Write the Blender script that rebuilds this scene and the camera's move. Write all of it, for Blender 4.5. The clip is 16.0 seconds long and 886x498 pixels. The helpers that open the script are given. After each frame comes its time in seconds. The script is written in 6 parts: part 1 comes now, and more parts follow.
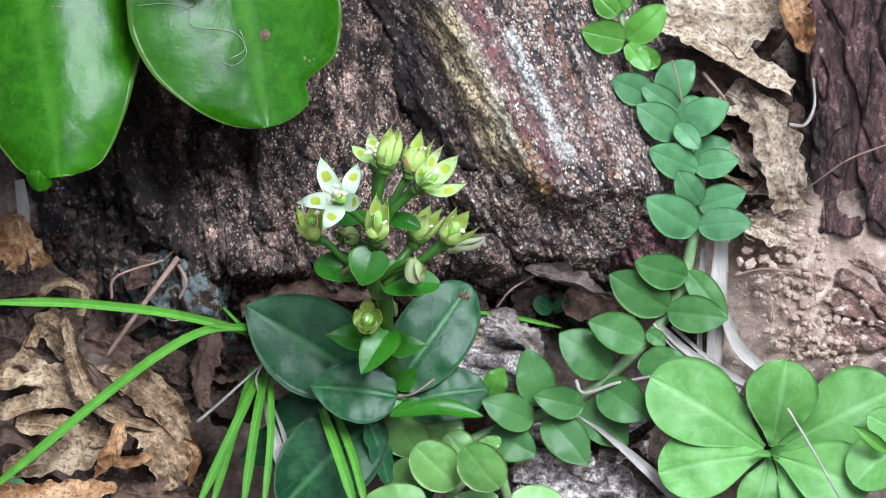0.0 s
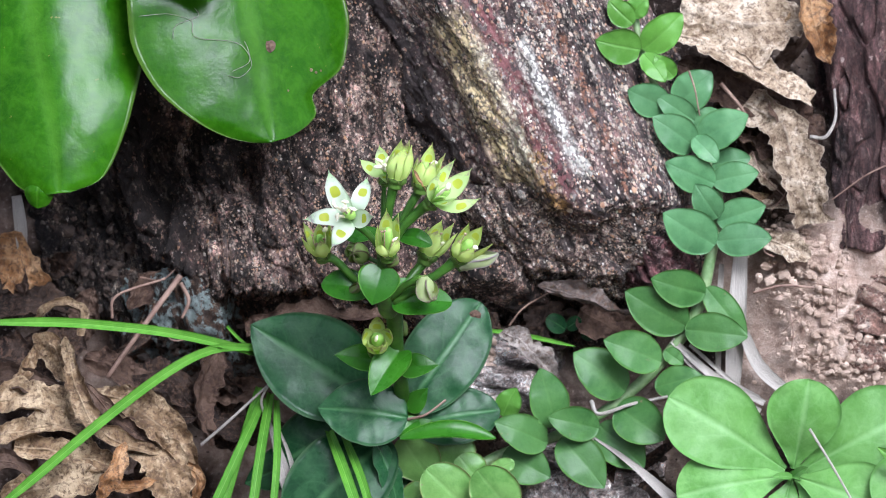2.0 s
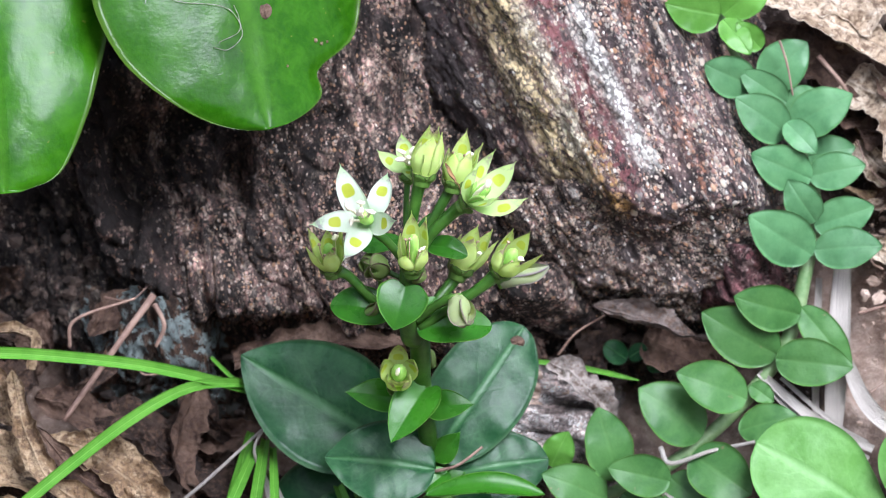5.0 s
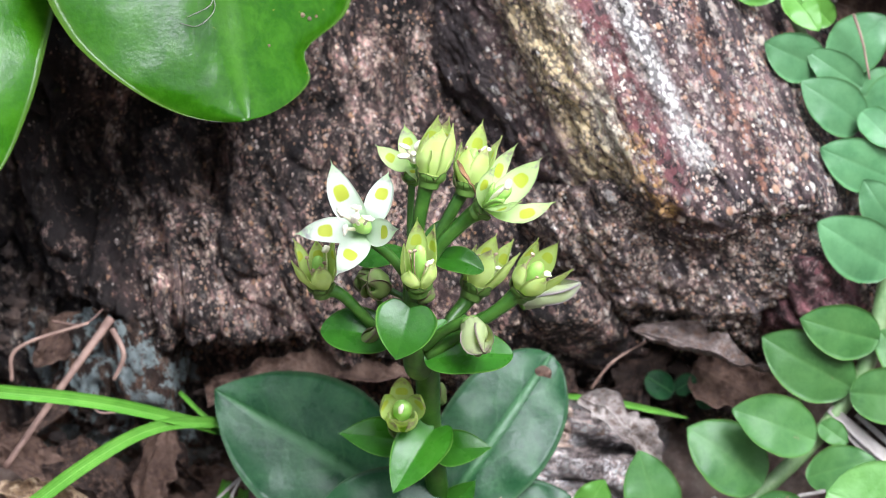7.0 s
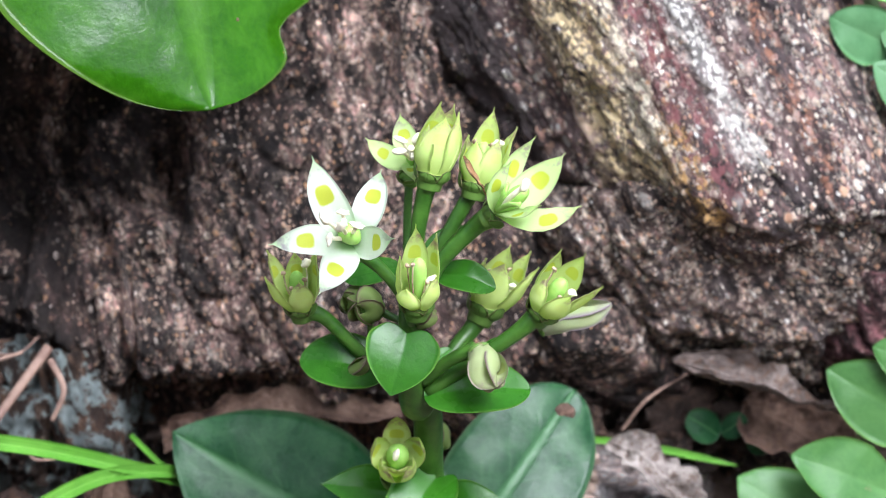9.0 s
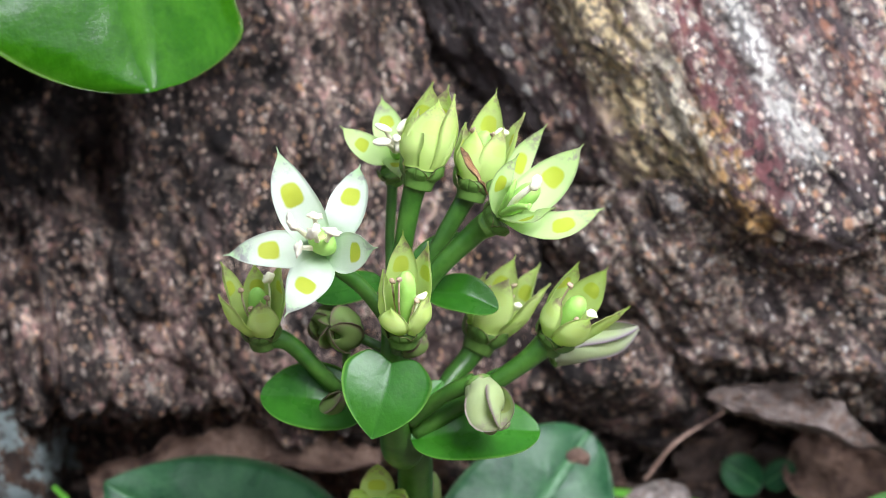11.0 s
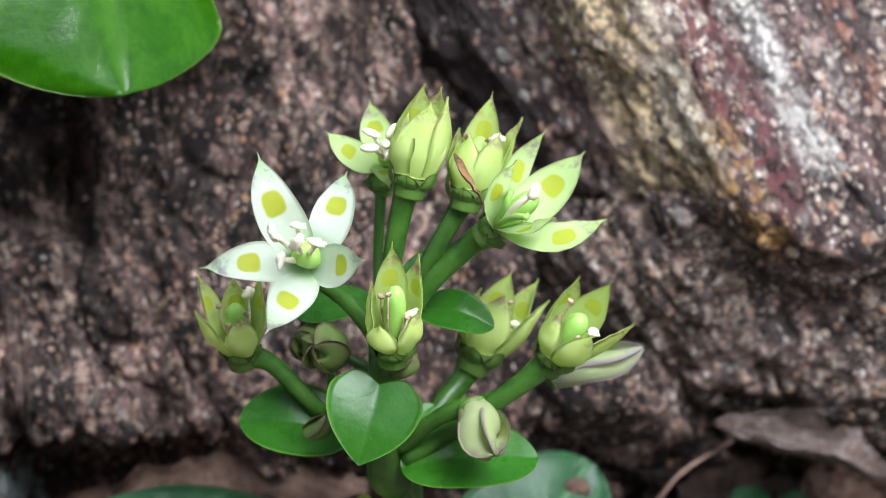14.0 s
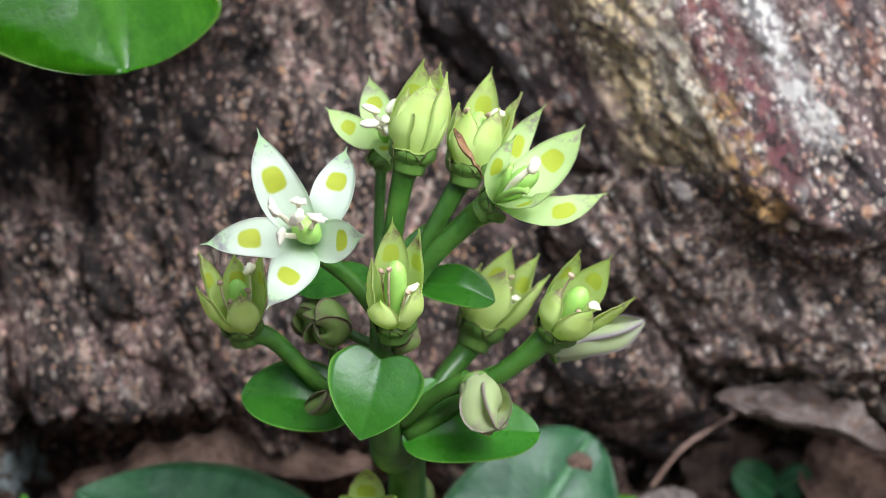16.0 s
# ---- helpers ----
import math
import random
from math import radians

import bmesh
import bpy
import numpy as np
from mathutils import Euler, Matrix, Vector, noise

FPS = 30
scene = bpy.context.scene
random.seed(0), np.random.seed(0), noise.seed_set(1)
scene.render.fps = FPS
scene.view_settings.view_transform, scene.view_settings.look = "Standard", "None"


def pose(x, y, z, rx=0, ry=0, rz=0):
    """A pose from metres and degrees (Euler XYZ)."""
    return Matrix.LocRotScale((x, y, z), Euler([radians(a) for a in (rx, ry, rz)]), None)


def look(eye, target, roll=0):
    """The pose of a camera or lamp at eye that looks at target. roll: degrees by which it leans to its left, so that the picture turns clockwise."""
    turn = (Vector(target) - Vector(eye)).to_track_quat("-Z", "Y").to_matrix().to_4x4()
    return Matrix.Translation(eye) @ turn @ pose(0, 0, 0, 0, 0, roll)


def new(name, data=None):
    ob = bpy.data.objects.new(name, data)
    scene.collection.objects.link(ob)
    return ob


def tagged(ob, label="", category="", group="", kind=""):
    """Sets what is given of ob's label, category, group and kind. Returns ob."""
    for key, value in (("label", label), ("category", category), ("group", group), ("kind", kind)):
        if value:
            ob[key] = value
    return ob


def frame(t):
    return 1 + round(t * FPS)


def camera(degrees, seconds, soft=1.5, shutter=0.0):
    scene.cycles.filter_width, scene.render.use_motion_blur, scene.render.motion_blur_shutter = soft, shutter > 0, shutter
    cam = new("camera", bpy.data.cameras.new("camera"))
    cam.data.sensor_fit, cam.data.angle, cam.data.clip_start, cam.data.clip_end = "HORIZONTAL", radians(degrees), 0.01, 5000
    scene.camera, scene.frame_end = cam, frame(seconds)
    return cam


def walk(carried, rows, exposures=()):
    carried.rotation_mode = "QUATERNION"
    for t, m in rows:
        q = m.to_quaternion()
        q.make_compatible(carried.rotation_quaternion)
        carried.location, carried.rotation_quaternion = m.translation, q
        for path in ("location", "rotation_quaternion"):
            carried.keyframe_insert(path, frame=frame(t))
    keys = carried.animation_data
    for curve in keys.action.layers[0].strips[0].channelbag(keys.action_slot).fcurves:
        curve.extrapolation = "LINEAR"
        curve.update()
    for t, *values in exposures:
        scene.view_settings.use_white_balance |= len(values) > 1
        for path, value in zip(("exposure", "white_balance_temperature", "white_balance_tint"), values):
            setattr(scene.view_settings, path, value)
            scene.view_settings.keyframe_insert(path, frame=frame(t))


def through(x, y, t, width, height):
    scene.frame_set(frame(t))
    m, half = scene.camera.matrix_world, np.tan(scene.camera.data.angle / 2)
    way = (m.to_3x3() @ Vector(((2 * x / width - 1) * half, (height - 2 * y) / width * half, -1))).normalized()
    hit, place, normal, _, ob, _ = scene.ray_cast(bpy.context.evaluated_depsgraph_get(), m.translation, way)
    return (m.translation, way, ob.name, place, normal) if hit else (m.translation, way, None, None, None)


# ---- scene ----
cam = camera(5.0, 16.0, 0.9)
# The bank: u runs along it, v up its slope, w out of it, all in centimetres.
PITCH = 28.0
BANK = pose(0, 0, 0.30, 90 - PITCH, 0, 0)
CM = 0.01
# seconds, u, v, w of the lens in cm, then its small turns about u, v and w in degrees
ROWS = [
    (0, 0.000, 0.000, 276.219, -0.000, 0.000, 0.000),
    (0.5, -0.429, 0.797, 276.554, -0.134, -0.079, -0.175),
    (1, -2.130, 1.100, 276.321, -0.175, -0.394, -0.116),
    (1.5, -2.750, 0.423, 275.867, -0.019, -0.514, -0.088),
    (2, -2.426, 0.589, 268.056, -0.029, -0.460, -0.185),
    (2.5, -3.595, 0.548, 260.448, -0.011, -0.672, -0.168),
    (3, -4.648, 0.008, 252.630, 0.111, -0.888, -0.221),
    (3.5, -5.018, -0.169, 245.853, 0.157, -0.965, -0.308),
    (4, -5.416, 0.394, 237.501, 0.051, -1.075, -0.229),
    (4.5, -5.713, 0.531, 227.468, 0.045, -1.185, -0.288),
    (7, -4.986, 0.440, 183.418, 0.173, -1.180, -0.519),
    (7.5, -5.191, 0.282, 175.367, 0.273, -1.281, -0.489),
    (8, -4.916, 0.433, 167.963, 0.256, -1.247, -0.505),
    (8.5, -4.650, 0.049, 160.664, 0.401, -1.213, -0.505),
    (9, -5.016, 0.035, 153.624, 0.443, -1.406, -0.554),
    (11.5, -5.925, -0.187, 122.412, 0.744, -2.212, -0.547),
    (12, -5.677, -0.272, 119.566, 0.840, -2.185, -0.530),
    (12.5, -5.640, -0.239, 119.435, 0.892, -2.190, -0.636),
    (13, -5.656, -0.529, 119.221, 1.036, -2.242, -0.644),
    (13.5, -5.755, -0.747, 119.465, 1.136, -2.284, -0.475),
    (14, -5.811, -0.776, 119.494, 1.128, -2.317, -0.436),
    (14.5, -5.259, -1.073, 119.579, 1.217, -2.104, -0.560),
    (15, -5.307, -1.041, 119.565, 1.187, -2.110, -0.759),
    (15.5, -5.189, -1.164, 119.745, 1.210, -2.060, -0.869),
    (16, -5.640, -1.133, 119.684, 1.178, -2.215, -0.829),
]
walk(cam, [(t, BANK @ pose(CM * u, CM * v, CM * w, ru, rv, rw)) for t, u, v, w, ru, rv, rw in ROWS], [(0.0, 0.98, 5500, 8), (1.5, 1.0, 5620, 14), (3.0, 1.02, 5620, 14), (4.5, 1.12, 5620, 15), (7.0, 1.29, 5760, 15), (8.5, 1.32, 5760, 15), (11.5, 1.08, 5800, 13), (12.5, 1.01, 5800, 13), (14.5, 0.98, 5800, 13), (16.0, 0.96, 5800, 12)])

# ---- daylight: a bright overcast sky ----
SUN_UP, SUN_ROUND = 56.0, 146.0
world = bpy.data.worlds.new("overcast_sky")
scene.world = world
world.use_nodes = True
wn, wl = world.node_tree.nodes, world.node_tree.links
sky = wn.new("ShaderNodeTexSky")
sky.sky_type, sky.sun_disc = "NISHITA", False
sky.sun_elevation, sky.sun_rotation = radians(SUN_UP), radians(SUN_ROUND)
sky.air_density, sky.dust_density, sky.ozone_density = 1.0, 4.0, 1.0
grey = wn.new("ShaderNodeRGBToBW")
cloud = wn.new("ShaderNodeMix")
cloud.data_type = "RGBA"
cloud.inputs[0].default_value = 0.7
wl.new(sky.outputs[0], grey.inputs[0])
wl.new(sky.outputs[0], cloud.inputs[6])
wl.new(grey.outputs[0], cloud.inputs[7])
wl.new(cloud.outputs[2], wn["Background"].inputs[0])
wn["Background"].inputs[1].default_value = 0.14
sun = new("sun", bpy.data.lights.new("sun", "SUN"))
sun.data.energy, sun.data.angle, sun.data.color = 1.9, radians(28), (1.0, 0.98, 0.95)
a, e = radians(SUN_ROUND), radians(SUN_UP)
sun.matrix_world = look((math.sin(a) * math.cos(e) * 5, math.cos(a) * math.cos(e) * 5, math.sin(e) * 5), (0, 0, 0))


# ---- tools ----
def perm(seed):
    g = np.random.RandomState(seed)
    p = g.permutation(256)
    v = g.normal(size=(256, 3))
    return np.r_[p, p], v / np.linalg.norm(v, axis=1, keepdims=True)


TABLES = {}


def wave(p, seed=0):
    """Smooth gradient noise, about -0.7 to 0.7, at an array of points."""
    if seed not in TABLES:
        TABLES[seed] = perm(seed + 11)
    q, g = TABLES[seed]
    p = np.asarray(p, float)
    c = np.floor(p).astype(int)
    f = p - c
    s = f * f * f * (f * (f * 6 - 15) + 10)
    c &= 255
    out = 0
    for i in (0, 1):
        for j in (0, 1):
            for k in (0, 1):
                h = q[(q[(q[(c[:, 0] + i) & 255] + c[:, 1] + j) & 255] + c[:, 2] + k) & 255]
                d = (g[h] * (f - (i, j, k))).sum(1)
                wgt = (s[:, 0] if i else 1 - s[:, 0]) * (s[:, 1] if j else 1 - s[:, 1]) * (s[:, 2] if k else 1 - s[:, 2])
                out = out + d * wgt
    return out


def layers(p, octaves=4, seed=0, gain=0.5):
    return sum(gain**n * wave(np.asarray(p) * 2.0**n, seed + n) for n in range(octaves))


TURN = np.array(BANK.to_3x3())
BASE = np.array(BANK.translation)


def to_world(p):
    """Bank centimetres to world metres."""
    return np.asarray(p, float) * CM @ TURN.T + BASE


def unit(v):
    v = np.asarray(v, float)
    return v / np.linalg.norm(v)


def thing(name, base, label, category, group=""):
    """An Empty at the base of a thing; its parts go under it."""
    ob = new(name)
    ob.location = to_world(base)
    ob.empty_display_size = 0.005
    return tagged(ob, label, category, group)


def part(name, shape, material, parent=None, label="", origin=None, faceted=False):
    """One mesh object out of (points in bank cm, faces, texture coordinates)."""
    points, faces, tex = shape
    spot = to_world(origin) if origin is not None else np.zeros(3)
    root = parent
    while root is not None:
        if root.type == "EMPTY":
            spot = np.array(root.location)
        root = root.parent
    me = bpy.data.meshes.new(name)
    me.from_pydata((to_world(points) - spot).tolist(), [], [tuple(f) for f in faces])
    at = me.attributes.new("tex", "FLOAT_VECTOR", "POINT")
    at.data.foreach_set("vector", np.asarray(tex, np.float32).ravel())
    me.polygons.foreach_set("use_smooth", np.full(len(me.polygons), not faceted))
    me.materials.append(material)
    me.update()
    ob = new(name, me)
    if parent is None:
        ob.location = spot
    else:
        ob.parent = parent
    if label:
        ob["label"] = label
    return ob


def curve(points, n):
    """n places along a smooth curve through the points."""
    p = np.array(points, float)
    if len(p) == 2:
        return p[0] + (p[1] - p[0]) * np.linspace(0, 1, n)[:, None]
    p = np.vstack([2 * p[0] - p[1], p, 2 * p[-1] - p[-2]])
    seg = len(p) - 3
    out = []
    for s in np.linspace(0, seg - 1e-6, n):
        i = int(s)
        t = s - i
        a, b, c, d = p[i : i + 4]
        out.append(0.5 * (2 * b + (c - a) * t + (2 * a - 5 * b + 4 * c - d) * t * t + (3 * b - a - 3 * c + d) * t**3))
    return np.array(out)


def grid_faces(n, m, closed=False, start=0):
    out = []
    for i in range(n - 1):
        for j in range(m if closed else m - 1):
            k = (j + 1) % m
            out.append((start + i * m + j, start + i * m + k, start + (i + 1) * m + k, start + (i + 1) * m + j))
    return out


def tube(points, radius, sides=8, n=16, knots=()):
    """A round stem along a curve; radius is one number, or one for each end; knots: places along it (0 to 1) where it swells."""
    c = curve(points, n)
    s = np.linspace(0, 1, n)
    r = np.interp(s, np.linspace(0, 1, len(np.atleast_1d(radius))), np.atleast_1d(radius))
    for k in knots:
        r = r * (1 + 0.35 * np.exp(-(((s - k) / 0.03) ** 2)))
    tan = np.gradient(c, axis=0)
    tan /= np.linalg.norm(tan, axis=1, keepdims=True) + 1e-9
    ref = np.array([0.3, 0.2, 1.0]) if abs(unit(c[-1] - c[0])[2]) < 0.85 else np.array([1.0, 0.2, 0.1])
    x = np.cross(tan, ref)
    x /= np.linalg.norm(x, axis=1, keepdims=True)
    y = np.cross(tan, x)
    a = np.linspace(0, 2 * np.pi, sides, endpoint=False)
    p = c[:, None] + r[:, None, None] * (np.cos(a)[None, :, None] * x[:, None] + np.sin(a)[None, :, None] * y[:, None])
    tex = np.zeros((n, sides, 3))
    tex[..., 0], tex[..., 1], tex[..., 2] = s[:, None], np.sin(a)[None], 0.5
    p, tex = p.reshape(-1, 3), tex.reshape(-1, 3)
    faces = grid_faces(n, sides, True)
    faces += [tuple(range(sides))[::-1], tuple((n - 1) * sides + np.arange(sides))]
    return p, faces, tex


def ovate(wide=0.4, sharp=0.8, blunt=0.5):
    """Half-width along a leaf, 0 to 1: widest at wide; sharp and blunt say how the tip and the base close (0.5 round, 1 pointed)."""

    def half(s):
        s = np.clip(s, 0, 1)
        left = np.clip(1 - ((wide - s) / wide).clip(0) ** 2, 0, 1) ** blunt
        right = np.clip(1 - ((s - wide) / (1 - wide)).clip(0) ** 2, 0, 1) ** sharp
        return np.where(s < wide, left, right)

    return half


def strip(points, width, half, normal=(0, 0, 1), n=22, m=11, fold=0.0, cup=0.0, roll=0.0, thick=0.03, lobe=0.0, ruffle=0.0, crinkle=0.0,
          freq=1.0, seed=0, twist=0.0, notch=None, ribs=0.0, bump=0.0, ragged=0.0, pleat=0.0):
    """A leaf, petal, blade or dry scrap: a thin closed sheet along a curve. fold: V along the midrib; cup: trough; roll: sides rolled up
    (radians each); lobe: heart-shaped base; ruffle: waving margin; crinkle: crumpling; ragged: torn margin; pleat: lengthwise folds; twist: turn from base to tip (degrees)."""
    c = curve(points, 60)
    d = np.r_[0, np.cumsum(np.linalg.norm(np.diff(c, axis=0), axis=1))]
    long = d[-1]
    s = 0.5 - 0.5 * np.cos(np.pi * np.linspace(0, 1, n))
    s = 0.6 * s + 0.4 * np.linspace(0, 1, n)
    c = np.stack([np.interp(s * long, d, c[:, k]) for k in range(3)], 1)
    tan = np.gradient(c, axis=0)
    tan /= np.linalg.norm(tan, axis=1, keepdims=True) + 1e-9
    side = np.cross(np.asarray(normal, float)[None], tan)
    side = -side / (np.linalg.norm(side, axis=1, keepdims=True) + 1e-9)
    nor = np.cross(side, tan)
    nor *= np.sign((nor * np.asarray(normal, float)).sum(1).sum() + 1e-12)
    if twist:
        a = np.radians(twist) * s[:, None]
        side, nor = side * np.cos(a) + nor * np.sin(a), nor * np.cos(a) - side * np.sin(a)
    h = np.maximum(half(s), 0.012) * width / 2
    t = np.linspace(-1, 1, m)
    hh = h[:, None] * np.ones(m)
    if notch:
        s0, which, deep, span = notch
        hh = hh * (1 - deep * np.exp(-(((s - s0) / span) ** 2))[:, None] * np.clip(t * which, 0, 1)[None])
    if ragged:
        for sg in (-1, 1):
            tear = layers(np.stack([s * long * 1.6 + seed, 0 * s + sg * 3.1, 0 * s], 1), 3, seed % 7, 0.7)
            hh = hh * (1 + ragged * tear[:, None] * np.where(t * sg > 0, np.abs(t), 0)[None])
    if roll:
        flat, up = np.sin(t * roll) / roll, (1 - np.cos(t * roll)) / roll
    else:
        flat, up = t, 0 * t
    p = c[:, None] + side[:, None] * (flat * hh)[..., None]
    lift = up * hh + fold * np.abs(t) * hh + cup * t**2 * hh
    if pleat:
        lift = lift + pleat * width * np.sin(t[None] * 5.5 + 2.2 * np.sin(s * 4 + seed)[:, None] + seed)
    if ruffle:
        for sg in (-1, 1):
            lift = lift + ruffle * np.clip(t * sg, 0, 1) ** 2 * (np.sin(s * 17 * freq + seed + sg) + 0.6 * np.sin(s * 31 * freq + 2 * seed + 2 * sg))[:, None]
    p = p + nor[:, None] * lift[..., None]
    if lobe:
        p = p - tan[:, None] * (lobe * long * np.sin(np.abs(t) * 2.2) ** 1.3 * np.exp(-((s[:, None] / 0.25) ** 2)))[..., None]
    if crinkle:
        q = p.reshape(-1, 3) * freq + seed * 7.3
        p = p + (np.stack([wave(q, k + seed) for k in (1, 2, 3)], 1) * crinkle * (0.7, 0.7, 1.6)).reshape(p.shape)
        ridge = 0.35 - np.abs(wave(q * 1.7 + 3.0, seed + 4)) * 1.6
        p = p + nor[:, None] * (crinkle * (0.9 * ridge + 0.45 * wave(q * 3.7, 4))).reshape(n, m)[..., None]
    if ribs:
        p = p - nor[:, None] * (ribs * np.exp(-((t / 0.10) ** 2)))[None, :, None] * np.clip(1.1 - s, 0, 1)[:, None, None]
    if bump:
        q = p.reshape(-1, 3) * 1.3 + seed
        p = p + nor[:, None] * (bump * layers(q, 3, 5)).reshape(n, m)[..., None]
    th = thick * (0.35 + 0.65 * (1 - t**6))[None, :, None] * np.ones((n, 1, 1))
    low = p - nor[:, None] * th
    tex = np.zeros((n, m, 3))
    tex[..., 0], tex[..., 1], tex[..., 2] = s[:, None], t[None], 1.0
    tex2 = tex.copy()
    tex2[..., 2] = 0.0
    top = np.vstack([p.reshape(-1, 3), low.reshape(-1, 3)])
    k = n * m
    faces = grid_faces(n, m) + [f[::-1] for f in grid_faces(n, m, start=k)]
    rim = [i * m for i in range(n)] + [(n - 1) * m + j for j in range(1, m)] + [i * m + m - 1 for i in range(n - 2, -1, -1)] + list(range(m - 2, 0, -1))
    for x, y in zip(rim, rim[1:] + rim[:1]):
        faces.append((y, x, x + k, y + k))
    return top, faces, np.vstack([tex.reshape(-1, 3), tex2.reshape(-1, 3)])


def ball(centre, size, along=(0, 1, 0), n=10, m=12, taper=0.0, lumps=0.0, seed=0):
    """A rounded, tapering body: radius size[0], half-length size[1] along its axis."""
    ax = unit(along)
    x = unit(np.cross(ax, (0.31, 0.17, 0.93)))
    y = np.cross(ax, x)
    a = np.linspace(0.02, np.pi - 0.02, n)
    b = np.linspace(0, 2 * np.pi, m, endpoint=False)
    r = size[0] * np.sin(a) * (1 - taper * np.cos(a))
    p = np.asarray(centre, float) - np.cos(a)[:, None, None] * -size[1] * ax + r[:, None, None] * (np.cos(b)[None, :, None] * x + np.sin(b)[None, :, None] * y)
    tex = np.zeros((n, m, 3))
    tex[..., 0], tex[..., 1], tex[..., 2] = np.linspace(1, 0, n)[:, None], np.sin(b)[None], 1
    p = p.reshape(-1, 3)
    if lumps:
        p = p + (p - centre) * (lumps * layers(p * 2.0 / size[0] * 0.5 + seed, 2))[:, None]
    return p, grid_faces(n, m, True) + [tuple(range(m))[::-1], tuple((n - 1) * m + np.arange(m))], tex.reshape(-1, 3)


def joined(*shapes):
    ps, fs, ts, k = [], [], [], 0
    for p, f, t in shapes:
        ps.append(p), ts.append(t)
        fs += [tuple(i + k for i in x) for x in f]
        k += len(p)
    return np.vstack(ps), fs, np.vstack(ts)


# ---- materials ----
class Nodes:
    """Short names for the few nodes that the materials use."""

    def __init__(self, name):
        self.mat = bpy.data.materials.new(name)
        self.mat.use_nodes = True
        self.n, self.l = self.mat.node_tree.nodes, self.mat.node_tree.links
        self.skin = self.n["Principled BSDF"]

    def put(self, socket, value):
        if isinstance(value, bpy.types.NodeSocket):
            self.l.new(value, socket)
        else:
            socket.default_value = (*value, 1.0) if isinstance(value, tuple) and len(value) == 3 and socket.type == "RGBA" else value

    def tex(self):
        node = self.n.new("ShaderNodeAttribute")
        node.attribute_name = "tex"
        return node.outputs["Vector"]

    def xyz(self, v):
        node = self.n.new("ShaderNodeSeparateXYZ")
        self.put(node.inputs[0], v)
        return node.outputs[:3]

    def space(self):
        return self.n.new("ShaderNodeTexCoord").outputs["Object"]

    def scaled(self, v, scale, move=(0, 0, 0), turn=(0, 0, 0)):
        node = self.n.new("ShaderNodeMapping")
        self.put(node.inputs[0], v)
        node.inputs["Location"].default_value = move
        node.inputs["Rotation"].default_value = [radians(x) for x in turn]
        node.inputs["Scale"].default_value = scale
        return node.outputs[0]

    def noise(self, v, scale, detail=4.0, rough=0.55, warp=0.0):
        node = self.n.new("ShaderNodeTexNoise")
        self.put(node.inputs["Vector"], v)
        node.inputs["Scale"].default_value, node.inputs["Detail"].default_value = scale, detail
        node.inputs["Roughness"].default_value, node.inputs["Distortion"].default_value = rough, warp
        return node.outputs[0]

    def cells(self, v, scale, kind="F1"):
        node = self.n.new("ShaderNodeTexVoronoi")
        node.feature = kind
        self.put(node.inputs["Vector"], v)
        node.inputs["Scale"].default_value = scale
        return node.outputs[0]

    def granules(self, v, scale):
        """Distance to the nearest granule's middle, and two numbers that are that granule's own."""
        node = self.n.new("ShaderNodeTexVoronoi")
        self.put(node.inputs["Vector"], v)
        node.inputs["Scale"].default_value = scale
        own = self.xyz(node.outputs["Color"])
        return node.outputs["Distance"], own[0], own[1]

    def bent(self, v, scale, amount):
        """Coordinates pushed about by noise."""
        node = self.n.new("ShaderNodeTexNoise")
        self.put(node.inputs["Vector"], v)
        node.inputs["Scale"].default_value = scale
        add = self.n.new("ShaderNodeVectorMath")
        add.operation = "MULTIPLY_ADD"
        self.put(add.inputs[0], node.outputs["Color"])
        add.inputs[1].default_value = (amount, amount, amount)
        self.put(add.inputs[2], v)
        return add.outputs[0]

    @staticmethod
    def blend(a, b, f):
        return tuple(x + (y - x) * f for x, y in zip(a, b))

    def ramp(self, f, *stops):
        node = self.n.new("ShaderNodeValToRGB")
        self.put(node.inputs[0], f)
        el = node.color_ramp.elements
        while len(el) < len(stops):
            el.new(0.5)
        for e, (at, c) in zip(el, stops):
            e.position = at
            e.color = (c, c, c, 1) if isinstance(c, (int, float)) else (*c, 1)
        return node.outputs[0]

    def mix(self, f, a, b, how="MIX"):
        node = self.n.new("ShaderNodeMix")
        node.data_type, node.blend_type = "RGBA", how
        for k, v in ((0, f), (6, a), (7, b)):
            self.put(node.inputs[k], v)
        return node.outputs[2]

    def math(self, how, a, b=0.0, c=0.0):
        node = self.n.new("ShaderNodeMath")
        node.operation = how
        for k, v in enumerate((a, b, c)):
            self.put(node.inputs[k], v)
        return node.outputs[0]

    def relief(self, height, strength=0.4, depth=0.0005, below=None):
        node = self.n.new("ShaderNodeBump")
        node.inputs["Strength"].default_value, node.inputs["Distance"].default_value = strength, depth
        self.put(node.inputs["Height"], height)
        if below is not None:
            self.put(node.inputs["Normal"], below)
        return node.outputs[0]

    def chance(self):
        return self.n.new("ShaderNodeObjectInfo").outputs["Random"]

    def done(self, colour, rough, normal=None, **more):
        self.put(self.skin.inputs["Base Color"], colour)
        self.put(self.skin.inputs["Roughness"], rough)
        if normal is not None:
            self.put(self.skin.inputs["Normal"], normal)
        for k, v in more.items():
            self.put(self.skin.inputs[k.replace("_", " ").title().replace("Ior", "IOR")], v)
        return self.mat


